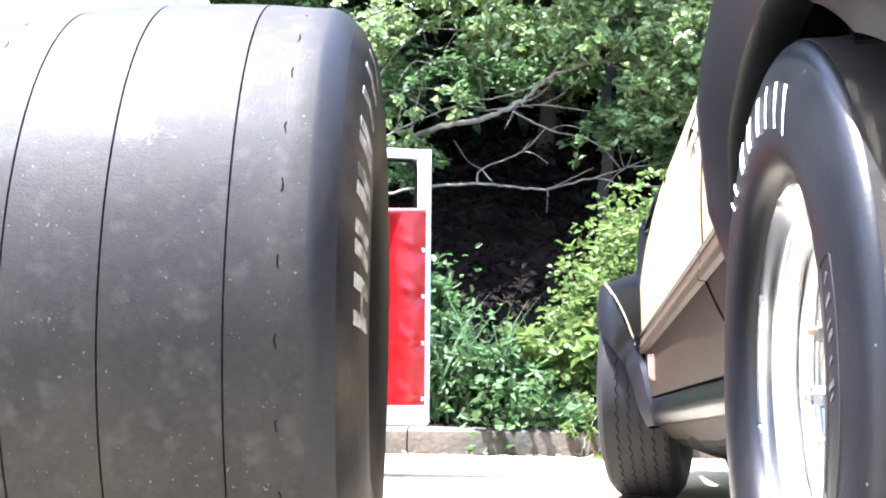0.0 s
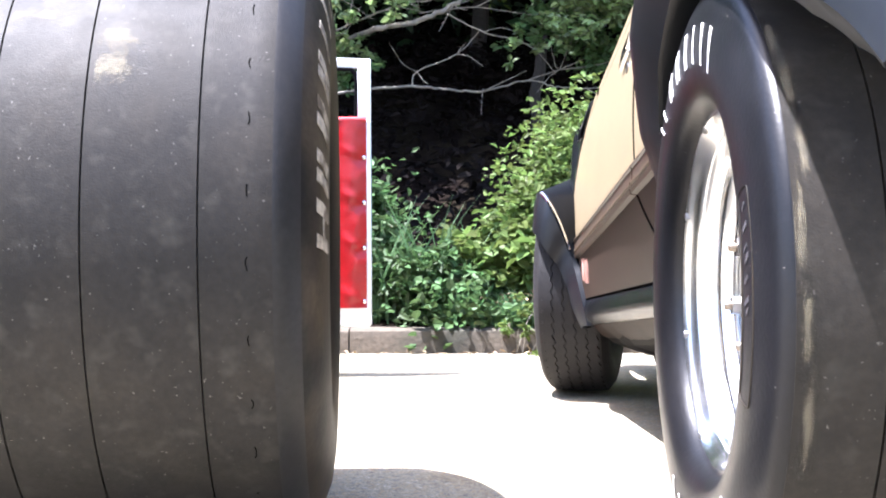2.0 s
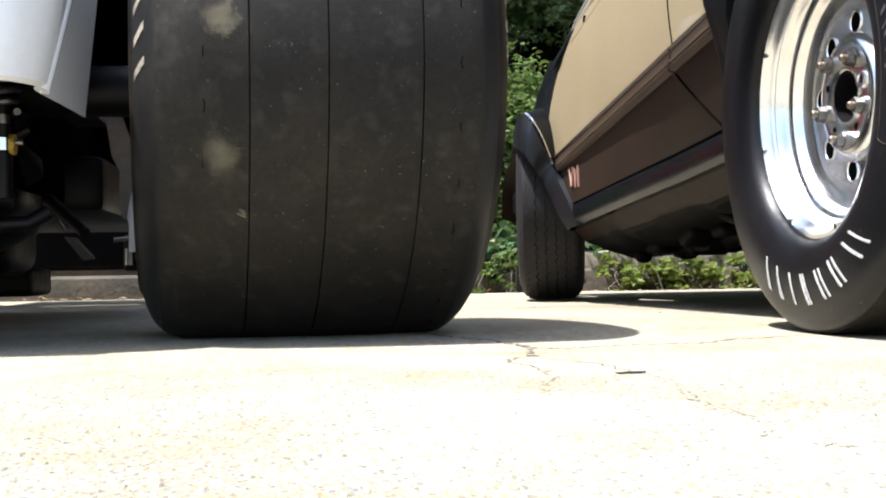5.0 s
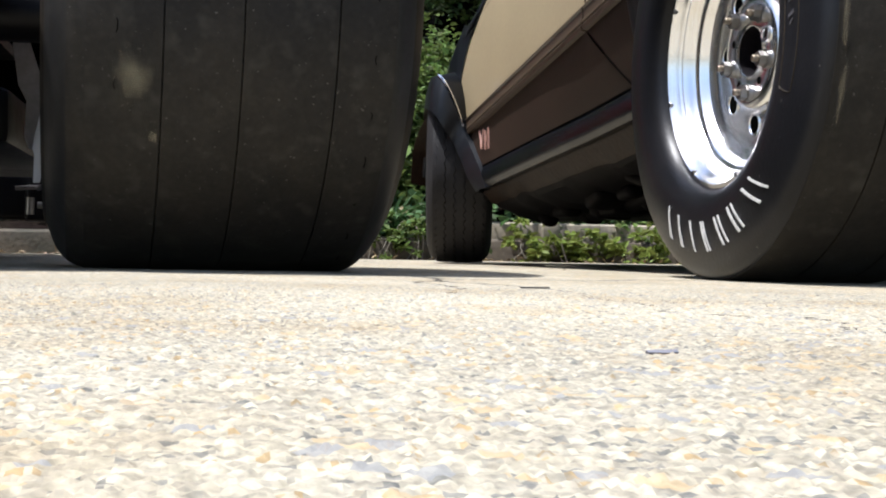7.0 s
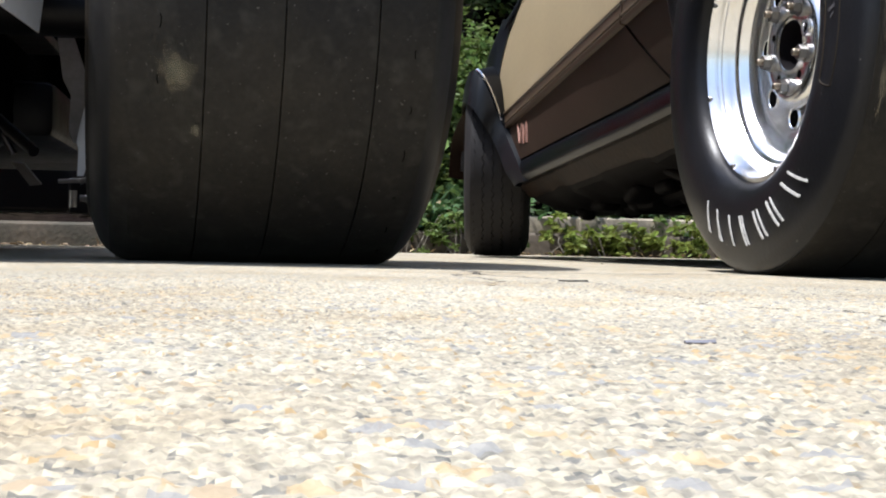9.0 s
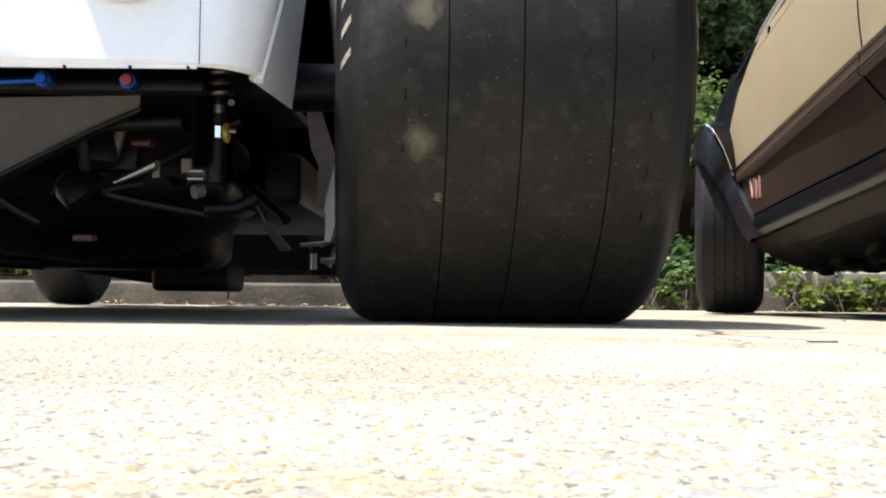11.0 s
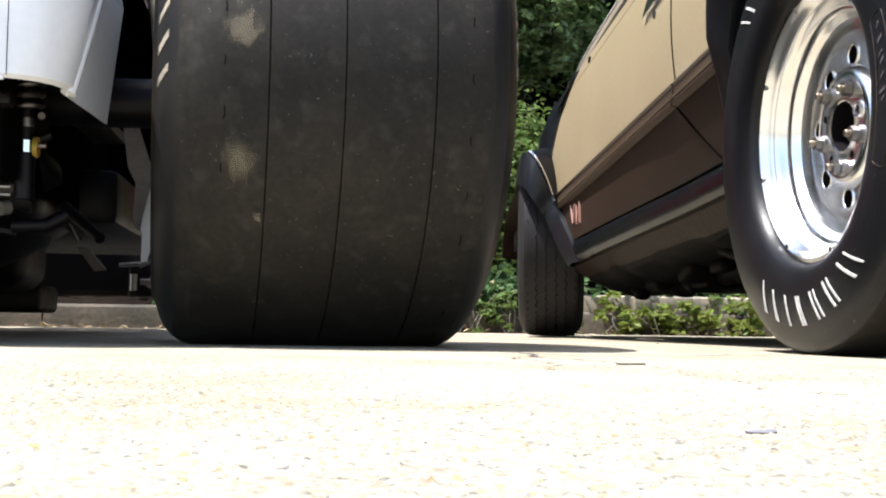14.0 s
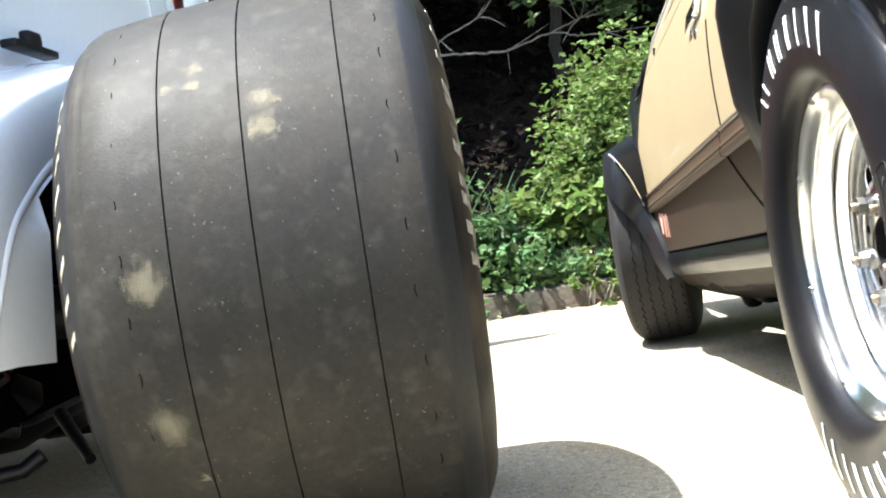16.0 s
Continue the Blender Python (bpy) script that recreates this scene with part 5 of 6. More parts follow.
def plate(name, corners, off, material, parent, label=""):
    """A small four-cornered plate lying on the side, given as (y, z) corners."""
    rows = [[(side_x(y, z) + off, y, z) for y, z in pair] for pair in corners]
    return part(name, solid(grid(rows), 0.006), material, parent, label)


handle = plate("door_handle", (((0.56, 0.732), (0.548, 0.768)), ((0.428, 0.757), (0.416, 0.795))), -0.009, "chrome", tan_car, "chrome flap door handle in a dark recess")
plate("handle_recess", (((0.552, 0.737), (0.542, 0.765)), ((0.47, 0.752), (0.462, 0.782))), -0.0105, "glass", handle)
plate("handle_flap", (((0.46, 0.756), (0.452, 0.78)), ((0.438, 0.761), (0.43, 0.784))), -0.0125, "chrome", handle)
part("lock", tube([(side_x(0.49, 0.73) - 0.003, 0.485, 0.725), (side_x(0.49, 0.73) + 0.006, 0.485, 0.725)], 0.011, 14), "steel", handle)
# worn decal strokes on the lower door
for k, (y, z, s) in enumerate(((1.2, 0.345, -0.012), (1.175, 0.345, 0.006), (1.15, 0.34, -0.004), (1.13, 0.345, 0.014), (1.115, 0.34, 0.0))):
    part("decal_stroke", tube([(side_x(y, z) - 0.001, y + s, z - 0.026), (side_x(y, z) - 0.0015, y - s, z + 0.026)], 0.0035, 6), "pink", tan_car)

# front fender: skin, flare and trim
rows = []
for i in range(25):
    v = i / 24
    yf = curve_at(front_edge, v)
    z = lerp(strip_z(1.46) + 0.012, belt_z(1.27), v)
    rows.append([(side_x(yf, z) + 0.002, yf + 0.003, z), (side_x(yf, z) - 0.005, yf + 0.05, z), (0.735, yf + 0.1, min(z, 0.7)), (0.74, 1.7, min(z, 0.6)), (0.76, 2.0, min(z, 0.56)), (0.8, 2.3, min(z, 0.52))])
part("front_fender", solid(grid(rows), 0.004), "black_paint", tan_car, "glossy black front fender")
part("bonnet", solid(grid([[(x, y, z + 0.03 * (1 - ((x - 1.45) / 0.7) ** 2)) for x in np.linspace(0.79, 2.11, 9)] for y, z in ((1.2, 0.8), (1.4, 0.7), (1.7, 0.58), (2.0, 0.54), (2.35, 0.5))]), 0.006), "black_paint", tan_car)


def arch(c, stations, n=8):
    """A flare: stations of (angle, then (x, radius) of body edge, crest, lip); angles in degrees from straight back, rising."""
    keys = [s[0] for s in stations]
    rows = []
    for k in range(len(stations) - 1):
        for i in range(n):
            t = i / n
            rows.append((lerp(keys[k], keys[k + 1], t), [(lerp(a[0], b[0], t), lerp(a[1], b[1], t)) for a, b in zip(stations[k][1], stations[k + 1][1])]))
    rows.append((keys[-1], stations[-1][1]))
    out = []
    for a, pr in rows:
        ca, sa = math.cos(radians(a)), math.sin(radians(a))
        out.append([(x, c.y - r * ca, c.z + r * sa) for x, r in pr])
    return out


# each station of the front flare: body edge, crest, belly, lip, turned-in edge
FLARE = (((0.742, 1.13, 0.214), (0.73, 1.15, 0.212), (0.722, 1.19, 0.208), (0.724, 1.228, 0.2), (0.75, 1.25, 0.2)),
         ((0.735, 1.2, 0.28), (0.722, 1.21, 0.277), (0.71, 1.24, 0.262), (0.706, 1.275, 0.248), (0.735, 1.3, 0.25)),
         ((0.728, 1.29, 0.345), (0.714, 1.29, 0.34), (0.702, 1.305, 0.32), (0.697, 1.32, 0.298), (0.725, 1.335, 0.3)),
         ((0.728, 1.36, 0.402), (0.705, 1.325, 0.39), (0.69, 1.328, 0.375), (0.675, 1.335, 0.35), (0.7, 1.343, 0.35)),
         ((0.728, 1.42, 0.492), (0.678, 1.33, 0.466), (0.66, 1.325, 0.44), (0.647, 1.328, 0.388), (0.68, 1.345, 0.388)),
         ((0.733, 1.52, 0.565), (0.643, 1.345, 0.53), (0.632, 1.338, 0.49), (0.626, 1.34, 0.422), (0.66, 1.36, 0.42)),
         ((0.736, 1.64, 0.59), (0.628, 1.42, 0.54), (0.62, 1.405, 0.505), (0.615, 1.4, 0.445), (0.65, 1.42, 0.445)),
         ((0.738, 1.78, 0.57), (0.67, 1.66, 0.545), (0.655, 1.65, 0.51), (0.65, 1.645, 0.47), (0.68, 1.65, 0.47)),
         ((0.74, 1.95, 0.45), (0.7, 1.88, 0.44), (0.69, 1.86, 0.42), (0.69, 1.85, 0.4), (0.71, 1.85, 0.4)),
         ((0.74, 2.0, 0.28), (0.71, 1.93, 0.28), (0.7, 1.915, 0.28), (0.7, 1.905, 0.28), (0.72, 1.905, 0.28)))
lines = [smooth_line([s[k] for s in FLARE], 5) for k in range(5)]
front_arch = [list(r) for r in zip(*lines)]
part("front_flare", solid(grid([r[1:] for r in front_arch]), 0.003), "flare_black", tan_car, "black flared wheel arch")
part("fender_shoulder", solid(grid([r[:2] for r in front_arch]), 0.003), "shoulder_black", tan_car, "dull black shoulder between fender and flare")
part("flare_trim", tube([r[1] + Vector((-0.002, -0.003, 0.002)) for r in front_arch[15:27]], 0.0042, 8), "chrome", tan_car, "bright trim on the flare")
part("flare_inside", solid(grid([[(0.66, p.y + 0.01, p.z - 0.02), (0.74, p.y + 0.02, p.z - 0.03)] for p in lines[3][30:]]), 0.003), "rust", tan_car, "rusty inside of the flare")

RA = ((184, 0.756, 0.76, 0.82), (172, 0.744, 0.752, 0.85), (160, 0.722, 0.735, 0.9), (150, 0.694, 0.715, 0.95), (130, 0.667, 0.7, 0.99), (100, 0.665, 0.698, 1.0), (75, 0.662, 0.695, 1.0), (55, 0.662, 0.696, 1.03), (40, 0.668, 0.706, 1.1),
      (30, 0.676, 0.718, 1.22), (22, 0.684, 0.728, 1.36), (14, 0.692, 0.74, 1.56))
rear_arch = arch(TR, [(a, [(c + 0.05, 0.56 + g), (c + 0.022, 0.51 + g), (c + 0.005, 0.472 + g), (c, 0.452 + g), (c + 0.004, 0.443 + g), (lerp(c, l, 0.35), 0.428 + g), (lerp(c, l, 0.75), 0.405 + g), (l, 0.39 + g),
                           (l + 0.015, 0.388 + g), (l + 0.06, 0.4 + g)]) for a, c, l, g in ((a, c, l, 0.39 * (q - 1)) for a, c, l, q in RA)], 6)
part("rear_flare", solid(grid(rear_arch), 0.003), "flare_black", tan_car, "black flared rear wheel arch")
# housing wall coloured black in place of the shade inside the arch
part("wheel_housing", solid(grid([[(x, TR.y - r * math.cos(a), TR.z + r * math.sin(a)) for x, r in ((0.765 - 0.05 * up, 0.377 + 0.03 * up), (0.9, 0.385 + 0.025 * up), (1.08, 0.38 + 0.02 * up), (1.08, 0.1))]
                                     for a, up in ((q, min(1.0, max(0.0, (2.75 - q) / 0.25))) for q in np.linspace(0.75, math.pi + 0.35, 40))]), 0.004), "dark", tan_car, "inside of the wheel arch, coloured black for its shade")
# black rear quarter above the flare, leaning in towards the tail
rows = []
for row in rear_arch[22:]:
    x, y, z = row[0]
    rows.append([(lerp(x, x + 0.1, v ** 1.6), y, lerp(z, max(1.0, z + 0.02), v)) for v in np.linspace(0, 1, 8)])
part("rear_fender", solid(grid(rows), 0.004), "black_paint", tan_car, "glossy black rear quarter")

# plain closing surfaces: the far side, tail, rear deck
for ob in list(tan_car.children):
    if ob.name.split(".")[0] in ("door", "quarter_panel", "door_lower", "quarter_lower", "side_moulding", "sill", "front_fender", "front_flare", "fender_shoulder", "rear_flare", "rear_fender", "window", "front_pillar", "wheel_housing"):
        me = ob.data.copy()
        me.transform(Matrix.Diagonal((-1, 1, 1, 1)))
        me.flip_normals()
        far_side = new(ob.name.split(".")[0], me)
        far_side.parent = tan_car
rows = []
for z, inset in ((0.32, 0.03), (0.36, 0.0), (0.6, 0.0), (0.85, 0.01), (0.9, 0.03), (0.92, 0.08)):
    ring = [(0.9, -0.7), (0.91, -0.9), (0.94, -0.98), (1.0, -1.02), (1.45, -1.04)]
    ring += [(2.9 - x, y) for x, y in reversed(ring[:-1])]
    rows.append([(x + (inset if x < 1.45 else -inset if x > 1.45 else 0), y + inset, z) for x, y in ring])
part("tail_panel", solid(grid(rows), 0.004), "black_paint", tan_car, "glossy black tail")
part("rear_deck", solid(grid([[(x, y, z - 0.1 * ((x - 1.45) / 0.68) ** 4) for x in np.linspace(0.79, 2.11, 11)] for y, z in ((-1.0, 0.92), (-0.8, 0.97), (-0.6, 1.05), (-0.45, 1.14))]), 0.004), "tan", tan_car)
part("windscreen", solid(grid([[(x, y, z) for x in np.linspace(0.85, 2.05, 7)] for y, z in ((1.3, 0.82), (0.9, 0.99), (0.5, 1.13))]), 0.004), "glass", tan_car)


# ---- plants on the bank ----
def leaf_mesh(name, centres, size, material, parent=None, label="", up=0.35, seed=1, narrow=0.5):
    """Many small folded leaves, one for each centre, facing mostly upwards."""
    g = np.random.default_rng(seed)
    n = len(centres)
    c = np.asarray(centres, float)
    d = g.normal(size=(n, 3))
    d[:, 2] = d[:, 2] * 0.5 - 0.15
    d /= np.linalg.norm(d, axis=1)[:, None]
    nor = g.normal(size=(n, 3)) * (1 - up) + np.array([0, 0, 1.0]) * up * 2
    s = np.cross(d, nor)
    s /= np.linalg.norm(s, axis=1)[:, None]
    nn = np.cross(s, d)
    L = size * g.uniform(0.6, 1.25, (n, 1))
    w = L * narrow
    v = np.empty((n, 6, 3))
    v[:, 0] = c
    v[:, 1] = c + d * L * 0.35 + s * w * 0.5 + nn * w * 0.18
    v[:, 2] = c + d * L * 0.75 + s * w * 0.36 + nn * w * 0.12
    v[:, 3] = c + d * L - nn * L * 0.08
    v[:, 4] = c + d * L * 0.75 - s * w * 0.36 + nn * w * 0.12
    v[:, 5] = c + d * L * 0.35 - s * w * 0.5 + nn * w * 0.18
    i = np.arange(n)[:, None] * 6
    f = np.concatenate([i + [0, 1, 2], i + [0, 2, 3], i + [0, 3, 4], i + [0, 4, 5]], 0)
    return part(name, (v.reshape(-1, 3).tolist(), [], f.tolist()), material, parent, label, smooth=False)


def cloud(blobs, n, seed, shell=0.6):
    """Leaf centres in uneven blobs (x, y, z, rx, ry, rz), denser towards the outside, in twig-sized clumps."""
    g = np.random.default_rng(seed)
    vol = np.array([b[3] * b[4] * b[5] for b in blobs]) ** 0.67
    out = []
    for b, k in zip(blobs, (n * vol / vol.sum()).astype(int)):
        m = max(4, k // 14)
        d = g.normal(size=(m, 3))
        d /= np.linalg.norm(d, axis=1)[:, None]
        r = g.uniform(0, 1, (m, 1)) ** (1 - shell * 0.75)
        cl = np.array(b[:3]) + d * r * np.array(b[3:])
        cl += g.normal(size=cl.shape) * 0.05
        pick = g.integers(0, m, k)
        out.append(cl[pick] + g.normal(size=(k, 3)) * min(b[3:]) * 0.13)
    return np.concatenate(out)


def bush(name, label, at, blobs, n, size, material, seed, stems=6, stem_r=0.008, narrow=0.55):
    t = thing(name, label, "bush", at)
    g = random.Random(seed)
    for k in range(stems):
        b = g.choice(blobs)
        tip = Vector((b[0] + g.uniform(-0.5, 0.5) * b[3], b[1] + g.uniform(-0.5, 0.5) * b[4], b[2] + g.uniform(0, 0.6) * b[5]))
        base = Vector(at) + Vector((g.uniform(-0.1, 0.1), g.uniform(-0.05, 0.05), -0.03))
        mid = (base + tip) / 2 + Vector((g.uniform(-0.08, 0.08), 0, g.uniform(0, 0.1)))
        part("stem", tube(smooth_line([base, mid, tip], 5), [stem_r * (1 - 0.07 * i) for i in range(11)], 6), "bark", t)
    leaf_mesh("foliage", cloud(blobs, n, seed), size, material, t, seed=seed, narrow=narrow)
    return t


def bank_z(x, y):
    return 0.075 + 0.16 * min(1, (y - KERB_Y) / 0.9) + 0.42 * max(0, y - KERB_Y - 1.4)


bush("azalea_bush", "rounded yellow-green shrub on the bank behind the kerb", (0.85, 3.5, 0.2),
     ((0.78, 3.5, 0.62, 0.2, 0.2, 0.26), (0.98, 3.6, 0.78, 0.26, 0.25, 0.3), (0.62, 3.4, 0.42, 0.16, 0.16, 0.16), (1.2, 3.6, 0.7, 0.3, 0.25, 0.35), (1.5, 3.7, 0.65, 0.3, 0.25, 0.35), (0.82, 3.4, 0.52, 0.22, 0.2, 0.2), (1.02, 3.45, 0.6, 0.24, 0.2, 0.26), (0.95, 3.4, 0.36, 0.26, 0.2, 0.14)), 21000, 0.038, "leaf_bright", 11, narrow=0.55)
bush("weed_clump", "dense green broad-leaved weeds behind the kerb", (0.25, 3.1, 0.1),
     ((0.1, 3.15, 0.28, 0.16, 0.12, 0.17), (0.3, 3.1, 0.24, 0.18, 0.12, 0.15), (0.45, 3.08, 0.17, 0.1, 0.1, 0.1), (0.0, 3.3, 0.5, 0.14, 0.14, 0.22)), 5200, 0.05, "leaf", 12, narrow=0.45)
bush("broadleaf_weed", "bright green low leafy plants behind the kerb", (0.55, 3.25, 0.15),
     ((0.55, 3.25, 0.36, 0.14, 0.12, 0.12), (0.7, 3.2, 0.28, 0.14, 0.1, 0.12)), 1500, 0.062, "leaf_fresh", 13, narrow=0.7)
for x in (1.3, 1.42, 1.5, 1.62, 1.74, 1.9, 2.02):
    bush("kerb_weed", "small sunlit yellow-green weed at the foot of the kerb", (x, 2.83, 0.0), ((x, 2.81, 0.05, 0.06, 0.03, 0.035), (x + 0.04, 2.83, 0.07, 0.06, 0.03, 0.03)), 190, 0.04, "leaf_yellow", int(x * 100), 2, 0.003)
for x in (0.64, 0.7, 0.78, 0.85, 0.93):
    bush("kerb_weed", "green weed hanging over the kerb", (x, KERB_Y - 0.03, 0.0), ((x, KERB_Y - 0.02, 0.07, 0.05, 0.03, 0.05), (x + 0.03, KERB_Y + 0.03, 0.14, 0.06, 0.05, 0.045)), 170, 0.03, "leaf_fresh", int(x * 100) + 7, 3, 0.003)
for k in range(14):
    x = -6.2 + k * 0.72
    if -0.3 < x < 1.5:
        continue
    h = 0.2 + 0.14 * ((k * 37) % 10) / 10
    bush("kerb_bush", "low green undergrowth along the kerb", (x, 3.25, 0.12), ((x, 3.25, h, 0.42, 0.22, h * 0.7), (x + 0.3, 3.5, h * 1.7, 0.45, 0.3, h)), 2600, 0.045, "leaf_bright" if k % 3 == 0 else "leaf", 30 + k, 4)
for x, k in ((1.75, 1), (2.25, 2), (2.8, 3), (3.4, 4), (4.1, 5), (4.8, 6)):
    bush("kerb_bush", "low yellow-green undergrowth along the kerb", (x, 3.2, 0.12), ((x, 3.2, 0.24, 0.35, 0.2, 0.17), (x + 0.2, 3.6, 0.55, 0.4, 0.3, 0.35)), 2600, 0.045, "leaf_bright" if k % 2 else "leaf", 60 + k, 4)


def grass_tuft(at, n, height, seed, label):
    g = random.Random(seed)
    bms_v, faces = [], []
    for k in range(n):
        b = Vector(at) + Vector((g.uniform(-0.12, 0.12), g.uniform(-0.08, 0.08), 0))
        lean = Vector((g.uniform(-0.45, 0.45), g.uniform(-0.3, 0.2), 0))
        h = height * g.uniform(0.55, 1.1)
        w = g.uniform(0.004, 0.008)
        side = Vector((g.uniform(-1, 1), g.uniform(-0.4, 0.4), 0)).normalized() * w
        i0 = len(bms_v)
        for s in range(6):
            t = s / 5
            p = b + Vector((0, 0, h * t * (1 - 0.12 * t))) + lean * h * t * t
            ww = side * (1 - t ** 1.5 * 0.95)
            bms_v += [tuple(p - ww), tuple(p + ww)]
            if s:
                a = i0 + 2 * s
                faces.append((a - 2, a - 1, a + 1, a))
    ob = part("grass_tuft", (bms_v, [], faces), "grass", smooth=False)
    return tagged(ob, label, "grass", kind="stuff")


grass_tuft((0.2, 3.1, 0.1), 46, 0.55, 1, "tall narrow grass blades among weeds")
grass_tuft((0.42, 3.2, 0.12), 22, 0.42, 2, "tall narrow grass blades among weeds")
grass_tuft((0.85, 3.08, 0.1), 70, 0.22, 3, "short pale grass along the kerb")
grass_tuft((0.65, 3.05, 0.1), 60, 0.16, 4, "short pale grass along the kerb")


leaf_mesh("dry_litter", [(rng.uniform(0.5, 0.95), rng.uniform(2.98, 3.35), 0.1 + rng.uniform(0, 0.12)) for k in range(420)], 0.05, "dry", seed=19, up=0.6, narrow=0.35)
tagged(bpy.data.objects["dry_litter"], "dry brown leaves and stalks among the weeds", "leaves", kind="stuff")
# leafy undergrowth all over the bank, coloured near black for the hollow's shade
gg = np.random.default_rng(41)
ux, uy = gg.uniform(-7, 8, 26000), KERB_Y + 0.9 + 6.5 * gg.uniform(0, 1, 26000) ** 1.1
uz = np.array([bank_z(x, y) for x, y in zip(ux, uy)]) + gg.uniform(0, 0.16, 26000)
tagged(leaf_mesh("dead_leaves", np.stack([ux, uy, uz], 1), 0.09, "shade_leaves", seed=42), "dead leaves on the bank, coloured near black for its shade", "leaves", kind="stuff")
ux = gg.uniform(0.25, 6, 6500)
lush = np.clip(0.45 + np.sin(ux * 5.3 + 1.2) * 0.6 + np.sin(ux * 2.1) * 0.4, 0, 1)
uy = KERB_Y + 0.03 - 0.07 * lush * gg.uniform(0, 1, 6500) + np.abs(gg.normal(size=6500)) * 0.15
uz = np.where(uy < KERB_Y, gg.uniform(0.0, 0.13, 6500), 0.1 + gg.uniform(0, 0.2, 6500) * (0.15 + 0.85 * lush))
uz = np.where((uy < KERB_Y) & (gg.uniform(0, 1, 6500) > lush), 0.11, uz)
kept = (ux < 1.0) | (gg.uniform(0, 1, 6500) < 0.2)
tagged(leaf_mesh("kerb_weeds", np.stack([ux, uy, uz], 1)[kept], 0.045, "leaf", seed=43, narrow=0.7), "small broad-leaved weeds creeping over the kerb", "weeds", kind="stuff")


# ---- trees behind ----
def limb(parent, pts, r0, r1, name="branch", n=8, bark="bark"):
    line = smooth_line(pts, n)
    g = random.Random(int(abs(pts[0][0]) * 1000) + len(pts))
    line = [p + Vector((g.uniform(-1, 1), g.uniform(-1, 1), g.uniform(-1, 1))) * r0 * 0.35 for p in line]
    m = len(line)
    part(name, tube(line, [0.8 * lerp(r0, r1, i / (m - 1)) for i in range(m)], 8), bark, parent)


tree = thing("overhanging_tree", "tree with long pale bare branches and yellow-green leaves, colour raised for sunlight", "tree", (-0.6, 6.0, 1.0))
limb(tree, [(-0.6, 6.0, 0.9), (-0.55, 5.9, 1.8), (-0.5, 5.8, 2.6)], 0.06, 0.04, "trunk")
BRANCHES = (([(-0.5, 5.5, 1.55), (-0.03, 4.8, 1.585), (0.2, 4.8, 1.63), (0.39, 4.8, 1.716), (0.553, 4.8, 1.85), (0.808, 4.8, 1.937), (1.05, 4.8, 1.95), (1.32, 4.8, 1.9), (1.7, 4.8, 1.95)], 0.021, 0.008),
            ([(-0.55, 5.3, 1.2), (-0.3, 4.8, 1.22), (-0.116, 4.8, 1.258), (0.165, 4.8, 1.277), (0.36, 4.8, 1.258), (0.553, 4.8, 1.249), (0.79, 4.8, 1.306), (0.93, 4.8, 1.27), (1.1, 4.8, 1.26)], 0.012, 0.004),
            ([(0.165, 4.8, 1.277), (0.19, 4.8, 1.354), (0.408, 4.8, 1.45), (0.535, 4.8, 1.585)], 0.006, 0.003),
            ([(0.79, 4.8, 1.306), (0.96, 4.8, 1.363), (1.1, 4.8, 1.42)], 0.005, 0.002),
            ([(0.353, 4.8, 1.668), (0.553, 4.8, 1.566), (0.753, 4.8, 1.514), (0.85, 4.8, 1.45)], 0.006, 0.003),
            ([(-0.5, 5.2, 1.48), (-0.298, 4.85, 1.565), (0.065, 4.85, 1.716), (0.3, 4.85, 1.76), (0.553, 4.85, 1.84)], 0.008, 0.004),
            ([(-0.5, 5.0, 1.79), (-0.325, 4.9, 1.81), (-0.025, 4.9, 1.81), (0.2, 4.9, 1.72)], 0.006, 0.003),
            ([(-0.6, 5.1, 2.02), (-0.46, 4.9, 2.09), (-0.17, 4.9, 2.16), (0.12, 4.9, 2.29)], 0.012, 0.006),
            ([(-0.17, 4.9, 2.16), (0.1, 4.9, 2.14), (0.25, 4.9, 2.15)], 0.005, 0.003),
            ([(-0.2, 4.85, 1.6), (-0.16, 4.85, 1.75), (-0.12, 4.85, 1.95)], 0.005, 0.003),
            ([(0.553, 4.8, 1.85), (0.68, 4.75, 2.02), (0.75, 4.7, 2.05)], 0.006, 0.003),
            ([(0.808, 4.8, 1.937), (0.9, 4.7, 1.88), (1.1, 4.7, 1.8)], 0.005, 0.002),
            ([(0.2, 4.85, 1.68), (0.5, 4.8, 1.7), (0.8, 4.8, 1.66), (1.0, 4.8, 1.68)], 0.005, 0.002),
            ([(1.05, 4.8, 1.95), (1.14, 4.75, 2.02), (1.2, 4.7, 2.1)], 0.006, 0.002))
sticks = random.Random(9)
for k in range(11):                     # pale bare sticks fanning up behind the white car
    x, lean, thick = sticks.uniform(-1.15, -0.35), sticks.uniform(-0.35, 0.5), sticks.choice((0.014, 0.007, 0.005, 0.009))
    z, y = sticks.uniform(1.75, 2.0), sticks.uniform(4.85, 5.2)
    limb(tree, [(x - lean * 0.5, y + 0.2, z - 0.4), (x, y, z), (x + lean * 0.4, y - 0.05, z + sticks.uniform(0.1, 0.2)), (x + lean * 1.1 + sticks.uniform(-0.1, 0.1), y - 0.05, z + sticks.uniform(0.25, 0.45))], thick, thick * 0.4, n=7)
limb(tree, [(-0.5, 5.2, 1.0), (-0.45, 5.1, 1.7), (-0.42, 5.0, 2.6)], 0.03, 0.022, "stem")
for pts, r0, r1 in BRANCHES:
    limb(tree, pts, r0, r1)
twigs = random.Random(21)
